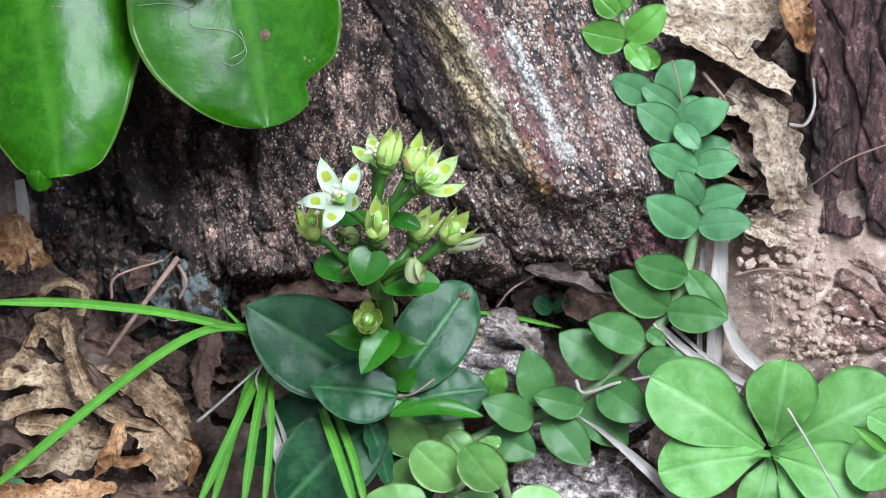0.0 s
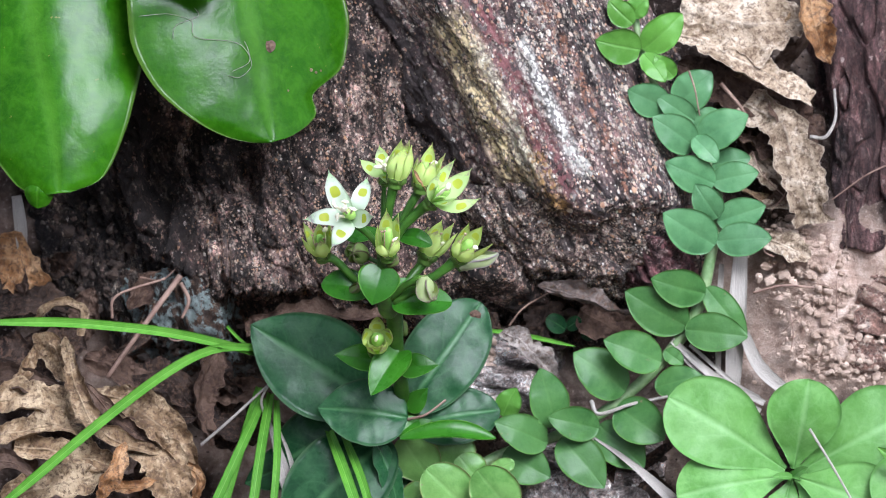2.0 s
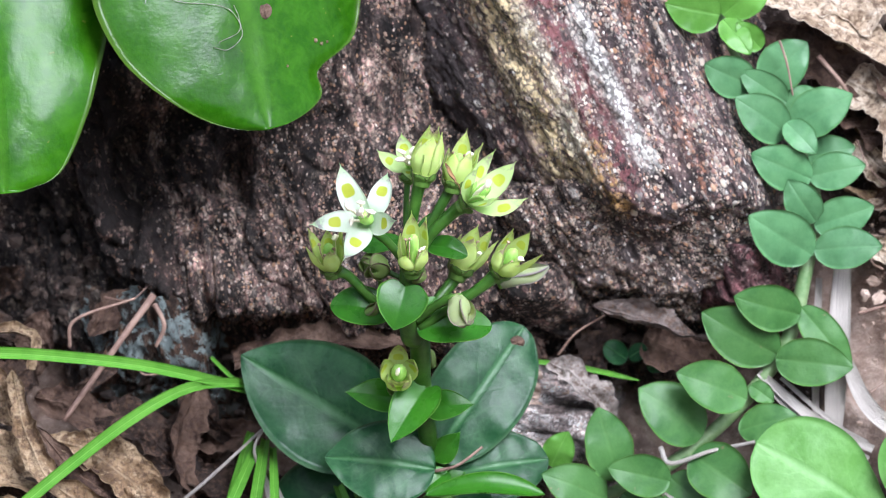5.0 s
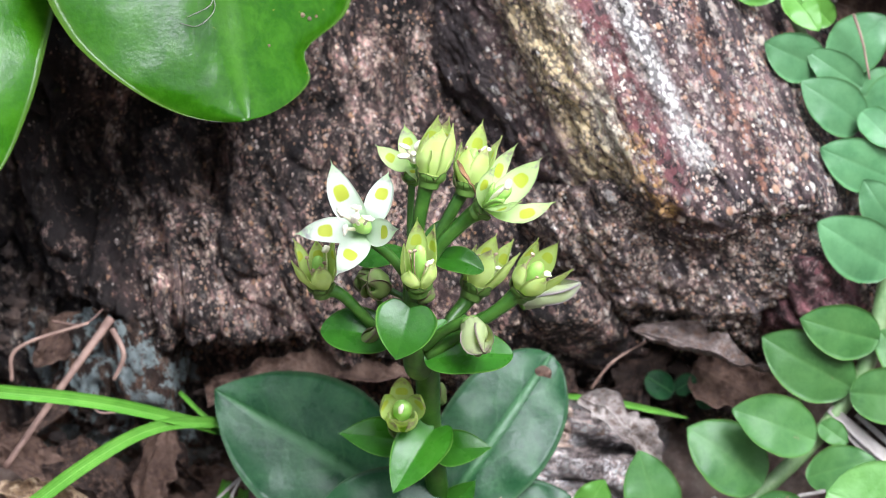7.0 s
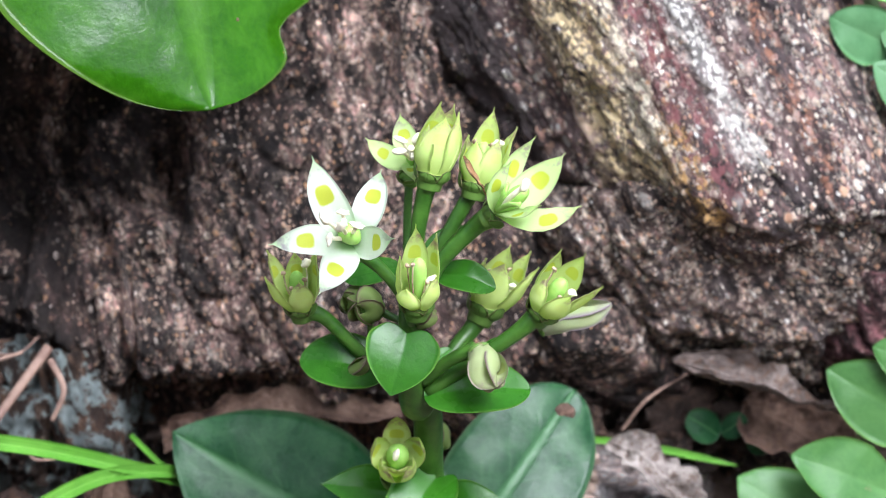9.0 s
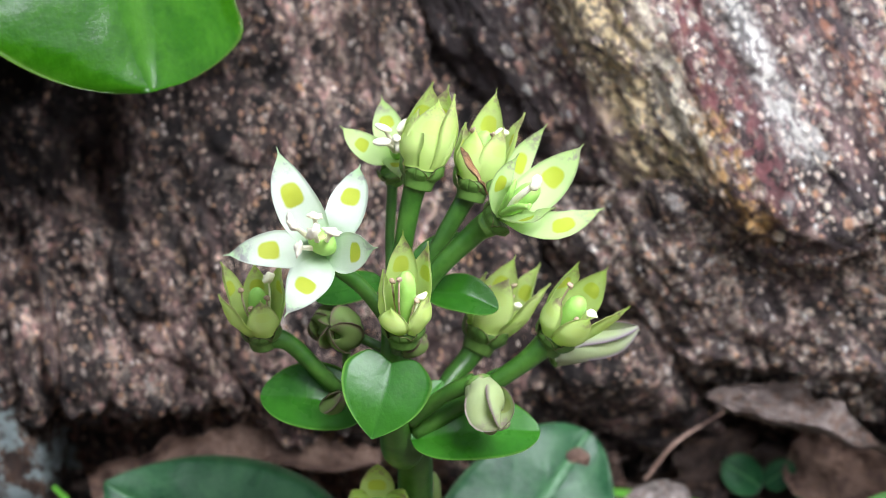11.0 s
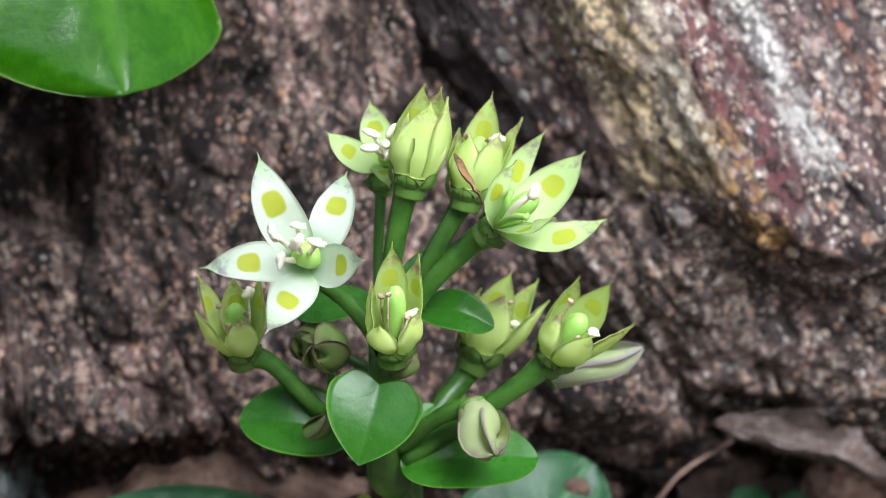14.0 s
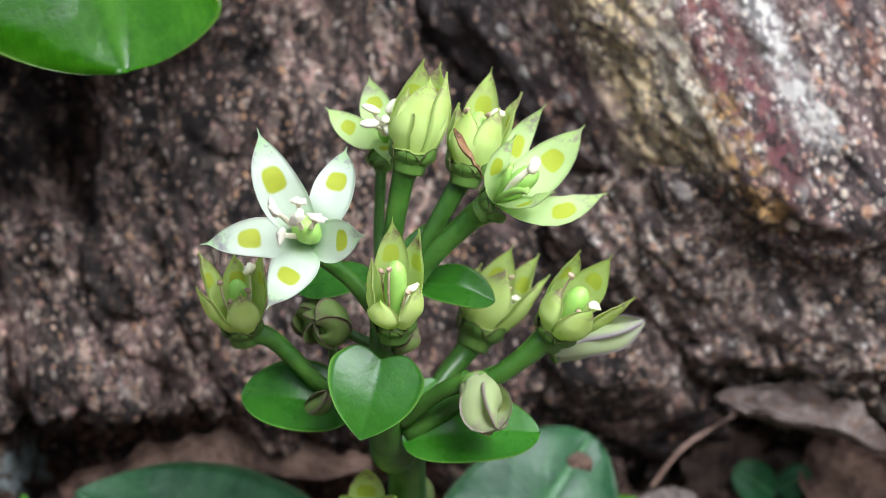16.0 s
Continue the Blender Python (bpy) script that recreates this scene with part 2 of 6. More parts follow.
def leaf_skin(name, deep, light, vein, rough=0.35, veins=7.0, vein_mix=0.35, edge=None, through=0.0, blotch=0.5, pits=0.3, speck=None, coat=0.0, shine=0.5, emboss=1.0, dent=0.8):
    k = Nodes(name)
    s, t, up = k.xyz(k.tex())
    o = k.space()
    side = k.math("ABSOLUTE", t)
    rib = k.ramp(side, (0.0, 1.0), (0.035, 0.85), (0.11, 0.0))
    slant = k.math("ADD", k.math("MULTIPLY", s, veins), k.math("MULTIPLY", side, -2.2))
    slant = k.math("ADD", slant, k.math("MULTIPLY", k.noise(o, 110, 3), 1.3))
    lines = k.ramp(k.math("PINGPONG", slant, 0.5), (0.0, 0.9), (0.05, 0.35), (0.16, 0.0))
    lines = k.math("MULTIPLY", lines, k.ramp(side, (0.0, 1.0), (0.85, 0.0)))
    if not veins:
        lines = k.ramp(k.math("PINGPONG", k.math("MULTIPLY", t, 3.0), 0.5), (0.0, 1.0), (0.25, 0.0))
    big = k.ramp(k.noise(o, 60, 3), (0.3, 0.0), (0.7, 1.0))
    c = k.mix(k.math("MULTIPLY", big, blotch), deep, light)
    fine = k.ramp(k.noise(o, 900, 4, 0.65), (0.35, 0.0), (0.65, 1.0))
    c = k.mix(0.22, c, k.mix(fine, deep, light))
    c = k.mix(k.math("MULTIPLY", k.ramp(k.noise(o, 210, 4, 0.65, 0.5), (0.42, 0.0), (0.62, 1.0)), 0.38), c, k.mix(0.4, light, vein))
    net = k.ramp(k.cells(k.bent(o, 300, 0.002), 480, "DISTANCE_TO_EDGE"), (0.0, 1.0), (0.09, 0.0))
    c = k.mix(k.math("MULTIPLY", net, 0.045), c, vein)
    own = k.ramp(k.chance(), (0.0, 0.84), (1.0, 1.14))
    c = k.mix(1.0, c, own, "MULTIPLY")
    web = k.math("MULTIPLY", lines, vein_mix * 0.5)
    c = k.mix(k.math("MAXIMUM", k.math("MULTIPLY", rib, vein_mix), web), c, vein)
    if edge:
        c = k.mix(k.ramp(side, (0.93, 0.0), (0.99, 0.6)), c, edge)
    if speck:
        dots = k.ramp(k.noise(o, 330, 3, 0.65), (0.70, 0.0), (0.74, 0.8))
        c = k.mix(dots, c, speck)
    h = k.math("ADD", k.math("MULTIPLY", rib, -0.5 * emboss), k.math("MULTIPLY", lines, -0.10 * emboss))
    h = k.math("ADD", h, k.math("MULTIPLY", k.noise(o, 300, 3), pits))
    h = k.math("ADD", h, k.math("ADD", k.math("MULTIPLY", fine, 0.07), k.math("MULTIPLY", net, -0.012)))
    h = k.math("ADD", h, k.math("MULTIPLY", k.noise(o, 140, 2), dent))
    r = k.math("ADD", rough, k.math("MULTIPLY", k.math("SUBTRACT", k.noise(o, 200, 3), 0.5), 0.22))
    mat = k.done(c, r, k.relief(h, 0.45, 0.0005), coat_weight=coat)
    k.skin.inputs["Specular IOR Level"].default_value = shine
    if through:
        glow = k.n.new("ShaderNodeBsdfTranslucent")
        k.put(glow.inputs[0], k.mix(0.5, c, light))
        blend = k.n.new("ShaderNodeMixShader")
        blend.inputs[0].default_value = through
        k.l.new(k.skin.outputs[0], blend.inputs[1])
        k.l.new(glow.outputs[0], blend.inputs[2])
        k.l.new(blend.outputs[0], k.n["Material Output"].inputs[0])
    return mat


def rock_skin(name, dark, mid, pink, pale, white=0.5, lichen=0.0, veins=(), pull=0.35, cover=0.5, pits=0.7, tinge=0.6, sizes=(3.6, 6.5, 10.5), patch=0.3, clumps=0.6, beads=0.0):
    """Granular layered rock: tex runs in cm, its x along the grain. A dark ground streaked along the grain, set with
    granules
    of their own colours. pull: how far the streaks are drawn out (1: not at all); cover: how many granules show; tinge:
    reddish stain; beads: rounded crystals standing out of the ground;
    veins: bands of mineral, or of shade put into the colour: (place across the grain, half-width, colour, cover, where
    along the grain it begins and ends)."""
    k = Nodes(name)
    g = k.tex()
    bend = k.noise(k.scaled(g, (0.25, 0.6, 0.6)), 1.0, 3)
    swirl = k.noise(k.scaled(g, (pull, 1.0, 1.0)), 1.7, 8, 0.7, 0.4)
    c = k.ramp(swirl, (0.38, dark), (0.50, k.blend(dark, mid, 0.6)), (0.60, mid), (0.72, k.blend(mid, pink, 0.35)))
    stain = k.noise(k.scaled(g, (pull * 0.8, 0.9, 0.9), (8, 3, 1)), 1.3, 6, 0.65, 0.5)
    c = k.mix(k.ramp(stain, (0.48, 0.0), (0.60, tinge)), c, k.blend(mid, pink, 0.45))
    where = k.ramp(k.noise(k.scaled(g, (pull, 1.0, 1.0), (2, 5, 7)), 1.4, 6, 0.65, 0.3), (0.38, 0.0), (0.60, 1.0))
    grit = k.noise(g, 17.0, 6, 0.80)
    # mottles and flecks drawn out along the grain
    mottle = k.noise(k.scaled(g, (pull * 1.5, 1.0, 1.0), (4, 2, 9)), 5.0, 7, 0.72, 0.4)
    c = k.mix(k.math("MULTIPLY", k.ramp(mottle, (0.54, 0.0), (0.57, 0.7)), k.ramp(where, (0.1, 0.2), (0.8, 1.0))), c, k.mix(where, k.blend(mid, pink, 0.45), pink))
    fleck = k.noise(k.scaled(g, (pull * 2.2, 1.0, 1.0), (3, 1, 2)), 7.0, 6, 0.76, 0.3)
    c = k.mix(k.math("MULTIPLY", k.ramp(fleck, (0.57 - 0.06 * cover, 0.0), (0.60 - 0.06 * cover, 0.9)), where), c, pale)
    c = k.mix(0.7, c, k.ramp(k.noise(k.scaled(g, (pull * 2, 1.0, 1.0), (7, 7, 2)), 8.0, 6, 0.72), (0.36, 0.12), (0.46, 0.85), (0.60, 1.25)), "MULTIPLY")
    c = k.mix(0.75, c, k.ramp(grit, (0.32, 0.35), (0.5, 0.95), (0.68, 1.7)), "MULTIPLY")
    raised = k.math("MULTIPLY", mottle, 1.2)
    bits = k.bent(k.bent(g, 4.0, 0.14), 20.0, 0.09)
    for n, size in enumerate(sizes):
        away, tone, hue = k.granules(k.scaled(bits, (0.62, 1, 1), (size, 1, 3)), size)
        shape = k.ramp(k.math("ADD", away, k.math("MULTIPLY", grit, 0.5)), (0.56, 1.0), (0.64, 0.0))
        shown = k.ramp(k.math("ADD", tone, k.math("MULTIPLY", where, cover * (0.35, 0.75, 1.0)[n])), (0.94, 0.0), (0.98, 1.0))
        tint = k.ramp(hue, (0.0, k.blend(mid, pink, 0.5)), (0.35, pink), (0.62, k.blend(pink, pale, 0.5)), (0.82, pale), (0.95, k.blend(pale, (0.80, 0.77, 0.71), white)))
        on = k.math("MULTIPLY", shape, shown)
        c = k.mix(k.math("MULTIPLY", on, (0.65, 0.9, 1.0)[n]), c, tint)
        raised = k.math("ADD", k.math("MULTIPLY", on, (0.5, 0.4, 0.3)[n]), raised)
    seam = k.noise(k.scaled(g, (pull * 0.7, 1.0, 1.0), (5, 5, 5)), 2.8, 7, 0.66, 0.3)
    pit = k.ramp(seam, (0.37, 0.08), (0.43, 0.75), (0.47, 1.0))
    c = k.mix(pits, c, pit, "MULTIPLY")
    clump = k.noise(k.scaled(g, (pull, 1.0, 1.0), (9, 1, 5)), 2.6, 7, 0.70, 0.5)
    c = k.mix(clumps, c, k.ramp(clump, (0.40, 0.16), (0.48, 0.62), (0.54, 1.25), (0.62, 2.3)), "MULTIPLY")
    crust = k.noise(k.scaled(g, (min(1.0, pull * 2), 1.0, 1.0), (1, 7, 4)), 4.2, 8, 0.74, 0.5)
    c = k.mix(k.math("MULTIPLY", k.ramp(crust, (0.585, 0.0), (0.61, 0.9)), k.math("MULTIPLY", where, white * (0.45 if beads > 1 else 1.0))), c, k.blend(pale, (0.78, 0.75, 0.69), 0.4))
    broad = k.noise(k.scaled(g, (0.6, 1.0, 1.0), (6, 2, 3)), 0.7, 4, 0.6, 0.5)
    c = k.mix(patch, c, k.ramp(broad, (0.40, 0.22), (0.47, 0.7), (0.53, 1.05), (0.62, 1.5)), "MULTIPLY")
    # rounded crystals: pink, orange, cream and white
    bead = 0.0
    for n, size in enumerate((5.5, 8.5, 13.0) if beads > 1 else (9.0, 13.0, 19.0)):
        away, tone, hue = k.granules(k.scaled(k.bent(g, 5.0, 0.07), (0.7, 1, 1), (size, 4, 1)), size)
        shape = k.ramp(k.math("ADD", away, k.math("MULTIPLY", grit, 0.35)), (0.50, 1.0), (0.58, 0.0))
        bead = k.math("MAXIMUM", shape, bead)
        if beads:
            shown = k.ramp(k.math("ADD", tone, k.math("MULTIPLY", where, (0.16, 0.28, 0.34)[n] * beads)), (0.90, 0.0), (0.93, 1.0))
            on = k.math("MULTIPLY", shape, shown)
            c = k.mix(on, c, k.ramp(hue, (0.0, pink), (0.30, k.blend(pink, (0.80, 0.46, 0.20), 0.6)), (0.55, k.blend(pale, pink, 0.3)), (0.8, pale), (0.95, k.blend(pale, (0.95, 0.93, 0.88), white))))
            raised = k.math("ADD", raised, k.math("MULTIPLY", on, 0.5))
    x, y, z = k.xyz(g)
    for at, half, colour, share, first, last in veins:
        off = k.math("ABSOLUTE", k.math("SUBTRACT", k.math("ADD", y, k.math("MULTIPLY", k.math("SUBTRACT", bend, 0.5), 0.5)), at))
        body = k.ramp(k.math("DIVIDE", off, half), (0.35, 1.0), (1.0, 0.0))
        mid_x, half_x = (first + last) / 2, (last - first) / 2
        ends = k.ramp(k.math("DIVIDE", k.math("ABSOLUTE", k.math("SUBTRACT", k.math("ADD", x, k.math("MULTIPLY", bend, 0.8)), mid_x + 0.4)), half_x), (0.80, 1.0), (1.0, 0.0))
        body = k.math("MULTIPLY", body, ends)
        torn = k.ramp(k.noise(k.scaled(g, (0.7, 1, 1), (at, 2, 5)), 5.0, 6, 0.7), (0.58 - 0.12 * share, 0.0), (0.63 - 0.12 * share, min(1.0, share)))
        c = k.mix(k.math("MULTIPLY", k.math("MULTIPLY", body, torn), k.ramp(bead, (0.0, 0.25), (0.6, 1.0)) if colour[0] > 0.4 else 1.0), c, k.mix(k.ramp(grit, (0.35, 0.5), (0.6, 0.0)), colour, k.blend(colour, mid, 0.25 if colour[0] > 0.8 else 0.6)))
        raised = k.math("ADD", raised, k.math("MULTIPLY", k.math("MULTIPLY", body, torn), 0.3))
    if lichen:
        grown = k.math("MULTIPLY", k.ramp(k.noise(g, 1.7, 6, 0.68, 0.5), (0.50, 0.0), (0.53, lichen)), k.ramp(k.noise(g, 9.0, 4, 0.7), (0.36, 0.1), (0.46, 1.0)))
        c = k.mix(grown, c, k.mix(k.noise(g, 7.0, 4), (0.17, 0.215, 0.21), (0.30, 0.36, 0.345)))
    h = k.math("ADD", k.math("MULTIPLY", swirl, 0.8), k.math("ADD", raised, k.math("ADD", k.math("MULTIPLY", pit, 0.7), k.math("MULTIPLY", grit, 0.5))))
    r = k.ramp(swirl, (0.3, 0.46), (0.7, 0.78))
    return k.done(c, r, k.relief(h, 1.0, 0.0012), specular_ior_level=0.3)


def dry_skin(name, deep, mid, pale, speck=(0.10, 0.06, 0.04), rough=0.75, grain=1.0):
    """Dead leaf: mottled, with a paler rib."""
    k = Nodes(name)
    s, t, up = k.xyz(k.tex())
    o = k.space()
    c = k.ramp(k.noise(o, 85, 6, 0.7, 0.6), (0.34, deep), (0.48, mid), (0.66, pale))
    c = k.mix(k.math("MULTIPLY", k.ramp(k.noise(o, 780, 5, 0.75), (0.50, 0.0), (0.57, 0.75)), grain), c, speck)
    c = k.mix(k.math("MULTIPLY", k.ramp(k.noise(o, 520, 3, 0.6), (0.58, 0.0), (0.66, 0.5)), grain), c, pale)
    side = k.math("ABSOLUTE", t)
    rib = k.ramp(side, (0.0, 0.5), (0.04, 0.3), (0.10, 0.0))
    c = k.mix(k.math("MULTIPLY", rib, k.ramp(k.noise(o, 150, 3), (0.4, 0.2), (0.6, 1.0))), c, pale)
    c = k.mix(k.ramp(side, (0.93, 0.0), (0.99, 0.4)), c, tuple(min(0.9, 1.2 * x) for x in pale))
    c = k.mix(1.0, c, k.ramp(k.chance(), (0.0, 0.7), (1.0, 1.2)), "MULTIPLY")
    lines = k.math("PINGPONG", k.math("ADD", k.math("MULTIPLY", s, 9.0), k.math("MULTIPLY", side, -2.5)), 0.5)
    h = k.math("ADD", k.math("MULTIPLY", k.noise(o, 260, 5, 0.65), 1.0), k.math("ADD", k.math("MULTIPLY", lines, 0.15), k.math("MULTIPLY", rib, 0.5)))
    h = k.math("ADD", h, k.math("MULTIPLY", k.noise(o, 950, 4, 0.7), 0.55))
    h = k.math("ADD", h, k.math("MULTIPLY", k.cells(k.bent(o, 200, 0.004), 330, "DISTANCE_TO_EDGE"), 0.8))
    return k.done(c, rough, k.relief(h, 0.9, 0.0011), specular_ior_level=0.2)


def plain_skin(name, colour, second, rough=0.5, scale=300, through=0.0, bump=0.3, stretch=None):
    k = Nodes(name)
    o = k.space() if stretch is None else k.scaled(k.tex(), stretch)
    f = k.noise(o, scale, 4, 0.6)
    c = k.mix(k.ramp(f, (0.35, 0.0), (0.65, 1.0)), colour, second)
    mat = k.done(c, rough, k.relief(f, bump, 0.0004))
    if through:
        k.skin.inputs["Subsurface Weight"].default_value = through
        k.skin.inputs["Subsurface Radius"].default_value = (0.6, 1.0, 0.3)
        k.skin.inputs["Subsurface Scale"].default_value = 0.0008
    return mat


def petal_skin(name, body, tip, gland, flush=(0.30, 0.22, 0.30), rim=0.86):
    """A petal with one yellow-green gland and dusky specks towards its tip."""
    k = Nodes(name)
    s, t, up = k.xyz(k.tex())
    o = k.space()
    c = k.mix(k.ramp(s, (0.0, 1.0), (0.32, 0.0), (0.74, 0.12), (0.90, 0.9)), body, tip)
    fine = k.noise(o, 900, 3)
    c = k.mix(0.2, c, k.mix(fine, tip, body))
    x = k.math("DIVIDE", k.math("SUBTRACT", s, 0.60), 0.105)
    y = k.math("DIVIDE", t, 0.56)
    r = k.math("ADD", k.math("POWER", k.math("ABSOLUTE", x), 3.0), k.math("POWER", k.math("ABSOLUTE", y), 3.0))
    r = k.math("ADD", r, k.math("MULTIPLY", k.math("SUBTRACT", k.noise(o, 500, 3), 0.5), 0.5))
    spot = k.math("MULTIPLY", k.ramp(r, (0.55, 0.95), (1.0, 0.0)), k.ramp(up, (0.3, 0.15), (0.7, 1.0)))
    c = k.mix(spot, c, gland)
    dusk = k.math("MULTIPLY", k.ramp(s, (0.70, 0.0), (0.84, 1.0), (0.93, 0.8), (0.97, 0.1)), k.ramp(k.noise(o, 430, 5, 0.72), (0.48, 0.0), (0.60, 0.8)))
    side = k.math("ABSOLUTE", t)
    dusk = k.math("MAXIMUM", dusk, k.math("MULTIPLY", k.ramp(side, (rim, 0.0), (1.0, 0.45 if rim > 0.8 else 0.9)), k.ramp(s, (0.4 if rim > 0.8 else 0.1, 0.0), (0.9 if rim > 0.8 else 0.4, 1.0))))
    c = k.mix(dusk, c, flush)
    h = k.math("ADD", k.math("MULTIPLY", k.noise(k.scaled(k.tex(), (1.5, 14, 1)), 2.0, 3), 0.7), k.math("MULTIPLY", spot, -0.4))
    mat = k.done(c, 0.5, k.relief(h, 0.25, 0.0003), specular_ior_level=0.3)
    glow = k.n.new("ShaderNodeBsdfTranslucent")
    k.put(glow.inputs[0], c)
    blend = k.n.new("ShaderNodeMixShader")
    blend.inputs[0].default_value = 0.55
    k.l.new(k.skin.outputs[0], blend.inputs[1])
    k.l.new(glow.outputs[0], blend.inputs[2])
    k.l.new(blend.outputs[0], k.n["Material Output"].inputs[0])
    return mat


def ground_skin():
    k = Nodes("crumbly_soil")
    g = k.tex()
    x, y, z = k.xyz(g)
    near = k.math("SUBTRACT", 1.0, k.math("ADD", k.math("POWER", k.math("DIVIDE", k.math("SUBTRACT", x, 10.2), 4.3), 2.0), k.math("POWER", k.math("DIVIDE", k.math("ADD", y, 1.2), 3.3), 2.0)))
    far = k.math("MULTIPLY", k.noise(g, 0.03, 4), 0.75)
    dry = k.math("ADD", k.math("MAXIMUM", near, far), k.math("MULTIPLY", k.math("SUBTRACT", k.noise(g, 0.5, 4), 0.5), 1.1))
    dry = k.ramp(dry, (0.30, 0.0), (0.70, 1.0))
    lump = k.noise(g, 2.2, 6, 0.65)
    humus = k.ramp(lump, (0.35, (0.007, 0.005, 0.004)), (0.6, (0.026, 0.017, 0.013)), (0.75, (0.062, 0.042, 0.032)))
    clay = k.ramp(lump, (0.30, (0.25, 0.165, 0.125)), (0.5, (0.46, 0.34, 0.27)), (0.72, (0.68, 0.56, 0.475)))
    c = k.mix(dry, humus, clay)
    c = k.mix(k.ramp(k.noise(g, 8.0, 5, 0.7), (0.58, 0.0), (0.66, 0.5)), c, (0.52, 0.43, 0.38))
    grit = k.noise(g, 22, 4, 0.7)
    c = k.mix(0.5, c, k.ramp(grit, (0.3, 0.4), (0.7, 1.5)), "MULTIPLY")
    h = k.math("ADD", lump, k.math("MULTIPLY", grit, 0.3))
    return k.done(c, 0.9, k.relief(h, 0.9, 0.0015), specular_ior_level=0.15)


GLOSSY = leaf_skin("glossy_broad_leaf", (0.010, 0.056, 0.0005), (0.030, 0.132, 0.001), (0.080, 0.22, 0.015), 0.17, 5.0, 0.30, (0.07, 0.115, 0.015), 0.10, 0.8, 0.26, (0.16, 0.17, 0.03), shine=0.17, emboss=0.9, dent=0.3)
DARK = leaf_skin("dark_rosette_leaf", (0.008, 0.044, 0.014), (0.018, 0.076, 0.026), (0.105, 0.25, 0.095), 0.30, 5.0, 0.42, (0.09, 0.15, 0.08), 0.04, 0.6, 0.35, shine=0.17)
STEMLEAF = leaf_skin("stem_leaf", (0.012, 0.076, 0.003), (0.038, 0.165, 0.008), (0.07, 0.21, 0.028), 0.29, 4.0, 0.06, (0.18, 0.36, 0.06), 0.10, 0.9, 0.15, shine=0.24, emboss=0.3, dent=0.8)
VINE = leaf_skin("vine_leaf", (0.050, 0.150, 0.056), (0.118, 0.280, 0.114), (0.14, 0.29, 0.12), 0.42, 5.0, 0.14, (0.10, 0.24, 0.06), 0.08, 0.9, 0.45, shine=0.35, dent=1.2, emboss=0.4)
# A darker copy of VINE: the lower leaves' shade is put into its greens.
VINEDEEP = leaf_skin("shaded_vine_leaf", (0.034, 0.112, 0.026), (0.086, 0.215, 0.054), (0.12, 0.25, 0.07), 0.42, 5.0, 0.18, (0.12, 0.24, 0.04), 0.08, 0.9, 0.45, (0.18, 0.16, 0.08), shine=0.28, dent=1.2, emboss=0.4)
VINEYOUNG = leaf_skin("young_vine_leaf", (0.070, 0.215, 0.020), (0.13, 0.33, 0.045), (0.19, 0.40, 0.09), 0.40, 5.0, 0.28, (0.15, 0.34, 0.05), 0.12, 0.6, 0.3)
ROUND = leaf_skin("round_runner_leaf", (0.080, 0.215, 0.040), (0.185, 0.370, 0.090), (0.27, 0.45, 0.16), 0.38, 5.0, 0.20, (0.28, 0.21, 0.09), 0.10, 0.9, 0.35, (0.26, 0.19, 0.12), emboss=0.5)
FLESHY = leaf_skin("fleshy_pale_leaf", (0.080, 0.230, 0.040), (0.155, 0.360, 0.078), (0.30, 0.52, 0.22), 0.46, 5.0, 0.35, (0.14, 0.34, 0.08), 0.10, 0.9, 0.6, dent=1.2, shine=0.3)
BLADE = leaf_skin("grass_blade", (0.060, 0.215, 0.014), (0.125, 0.350, 0.028), (0.22, 0.46, 0.08), 0.36, 0.0, 0.8, (0.050, 0.17, 0.02), 0.2, 0.5, 0.2, shine=0.35)
STALK = plain_skin("green_stalk", (0.022, 0.082, 0.006), (0.060, 0.155, 0.018), 0.36, 260, 0.1)
RUNNER = plain_skin("runner_stem", (0.11, 0.21, 0.07), (0.22, 0.32, 0.14), 0.5, 400)
PETAL = petal_skin("open_petal", (0.86, 0.92, 0.82), (0.46, 0.68, 0.32), (0.56, 0.61, 0.03), (0.34, 0.28, 0.34))
PETALPALE = petal_skin("pale_green_petal", (0.70, 0.86, 0.42), (0.58, 0.78, 0.26), (0.58, 0.64, 0.04), (0.38, 0.29, 0.32), 0.9)
PETALVIOLET = petal_skin("violet_flushed_petal", (0.56, 0.66, 0.34), (0.52, 0.54, 0.40), (0.55, 0.62, 0.24), (0.42, 0.31, 0.42), 0.55)
PETALGREEN = petal_skin("green_petal", (0.77, 0.89, 0.36), (0.62, 0.79, 0.20), (0.70, 0.78, 0.10), (0.40, 0.27, 0.24), 0.90)
BUDSKIN = petal_skin("bud_scale", (0.56, 0.66, 0.32), (0.50, 0.56, 0.30), (0.50, 0.58, 0.20), (0.40, 0.28, 0.31), 0.78)
BUDGREEN = petal_skin("young_bud_scale", (0.25, 0.37, 0.10), (0.26, 0.34, 0.11), (0.26, 0.36, 0.09), (0.28, 0.19, 0.16), 0.7)
SEPAL = leaf_skin("sepal", (0.060, 0.150, 0.018), (0.130, 0.225, 0.045), (0.12, 0.22, 0.05), 0.42, 4.0, 0.1, (0.22, 0.14, 0.085), 0.06, 0.7, 0.3, shine=0.35)
OVARY = plain_skin("ovary", (0.26, 0.50, 0.08), (0.38, 0.62, 0.14), 0.55, 300, 0.3)
STAMEN = plain_skin("stamen", (0.95, 0.92, 0.74), (0.88, 0.84, 0.58), 0.6, 500, 0, 0.3)
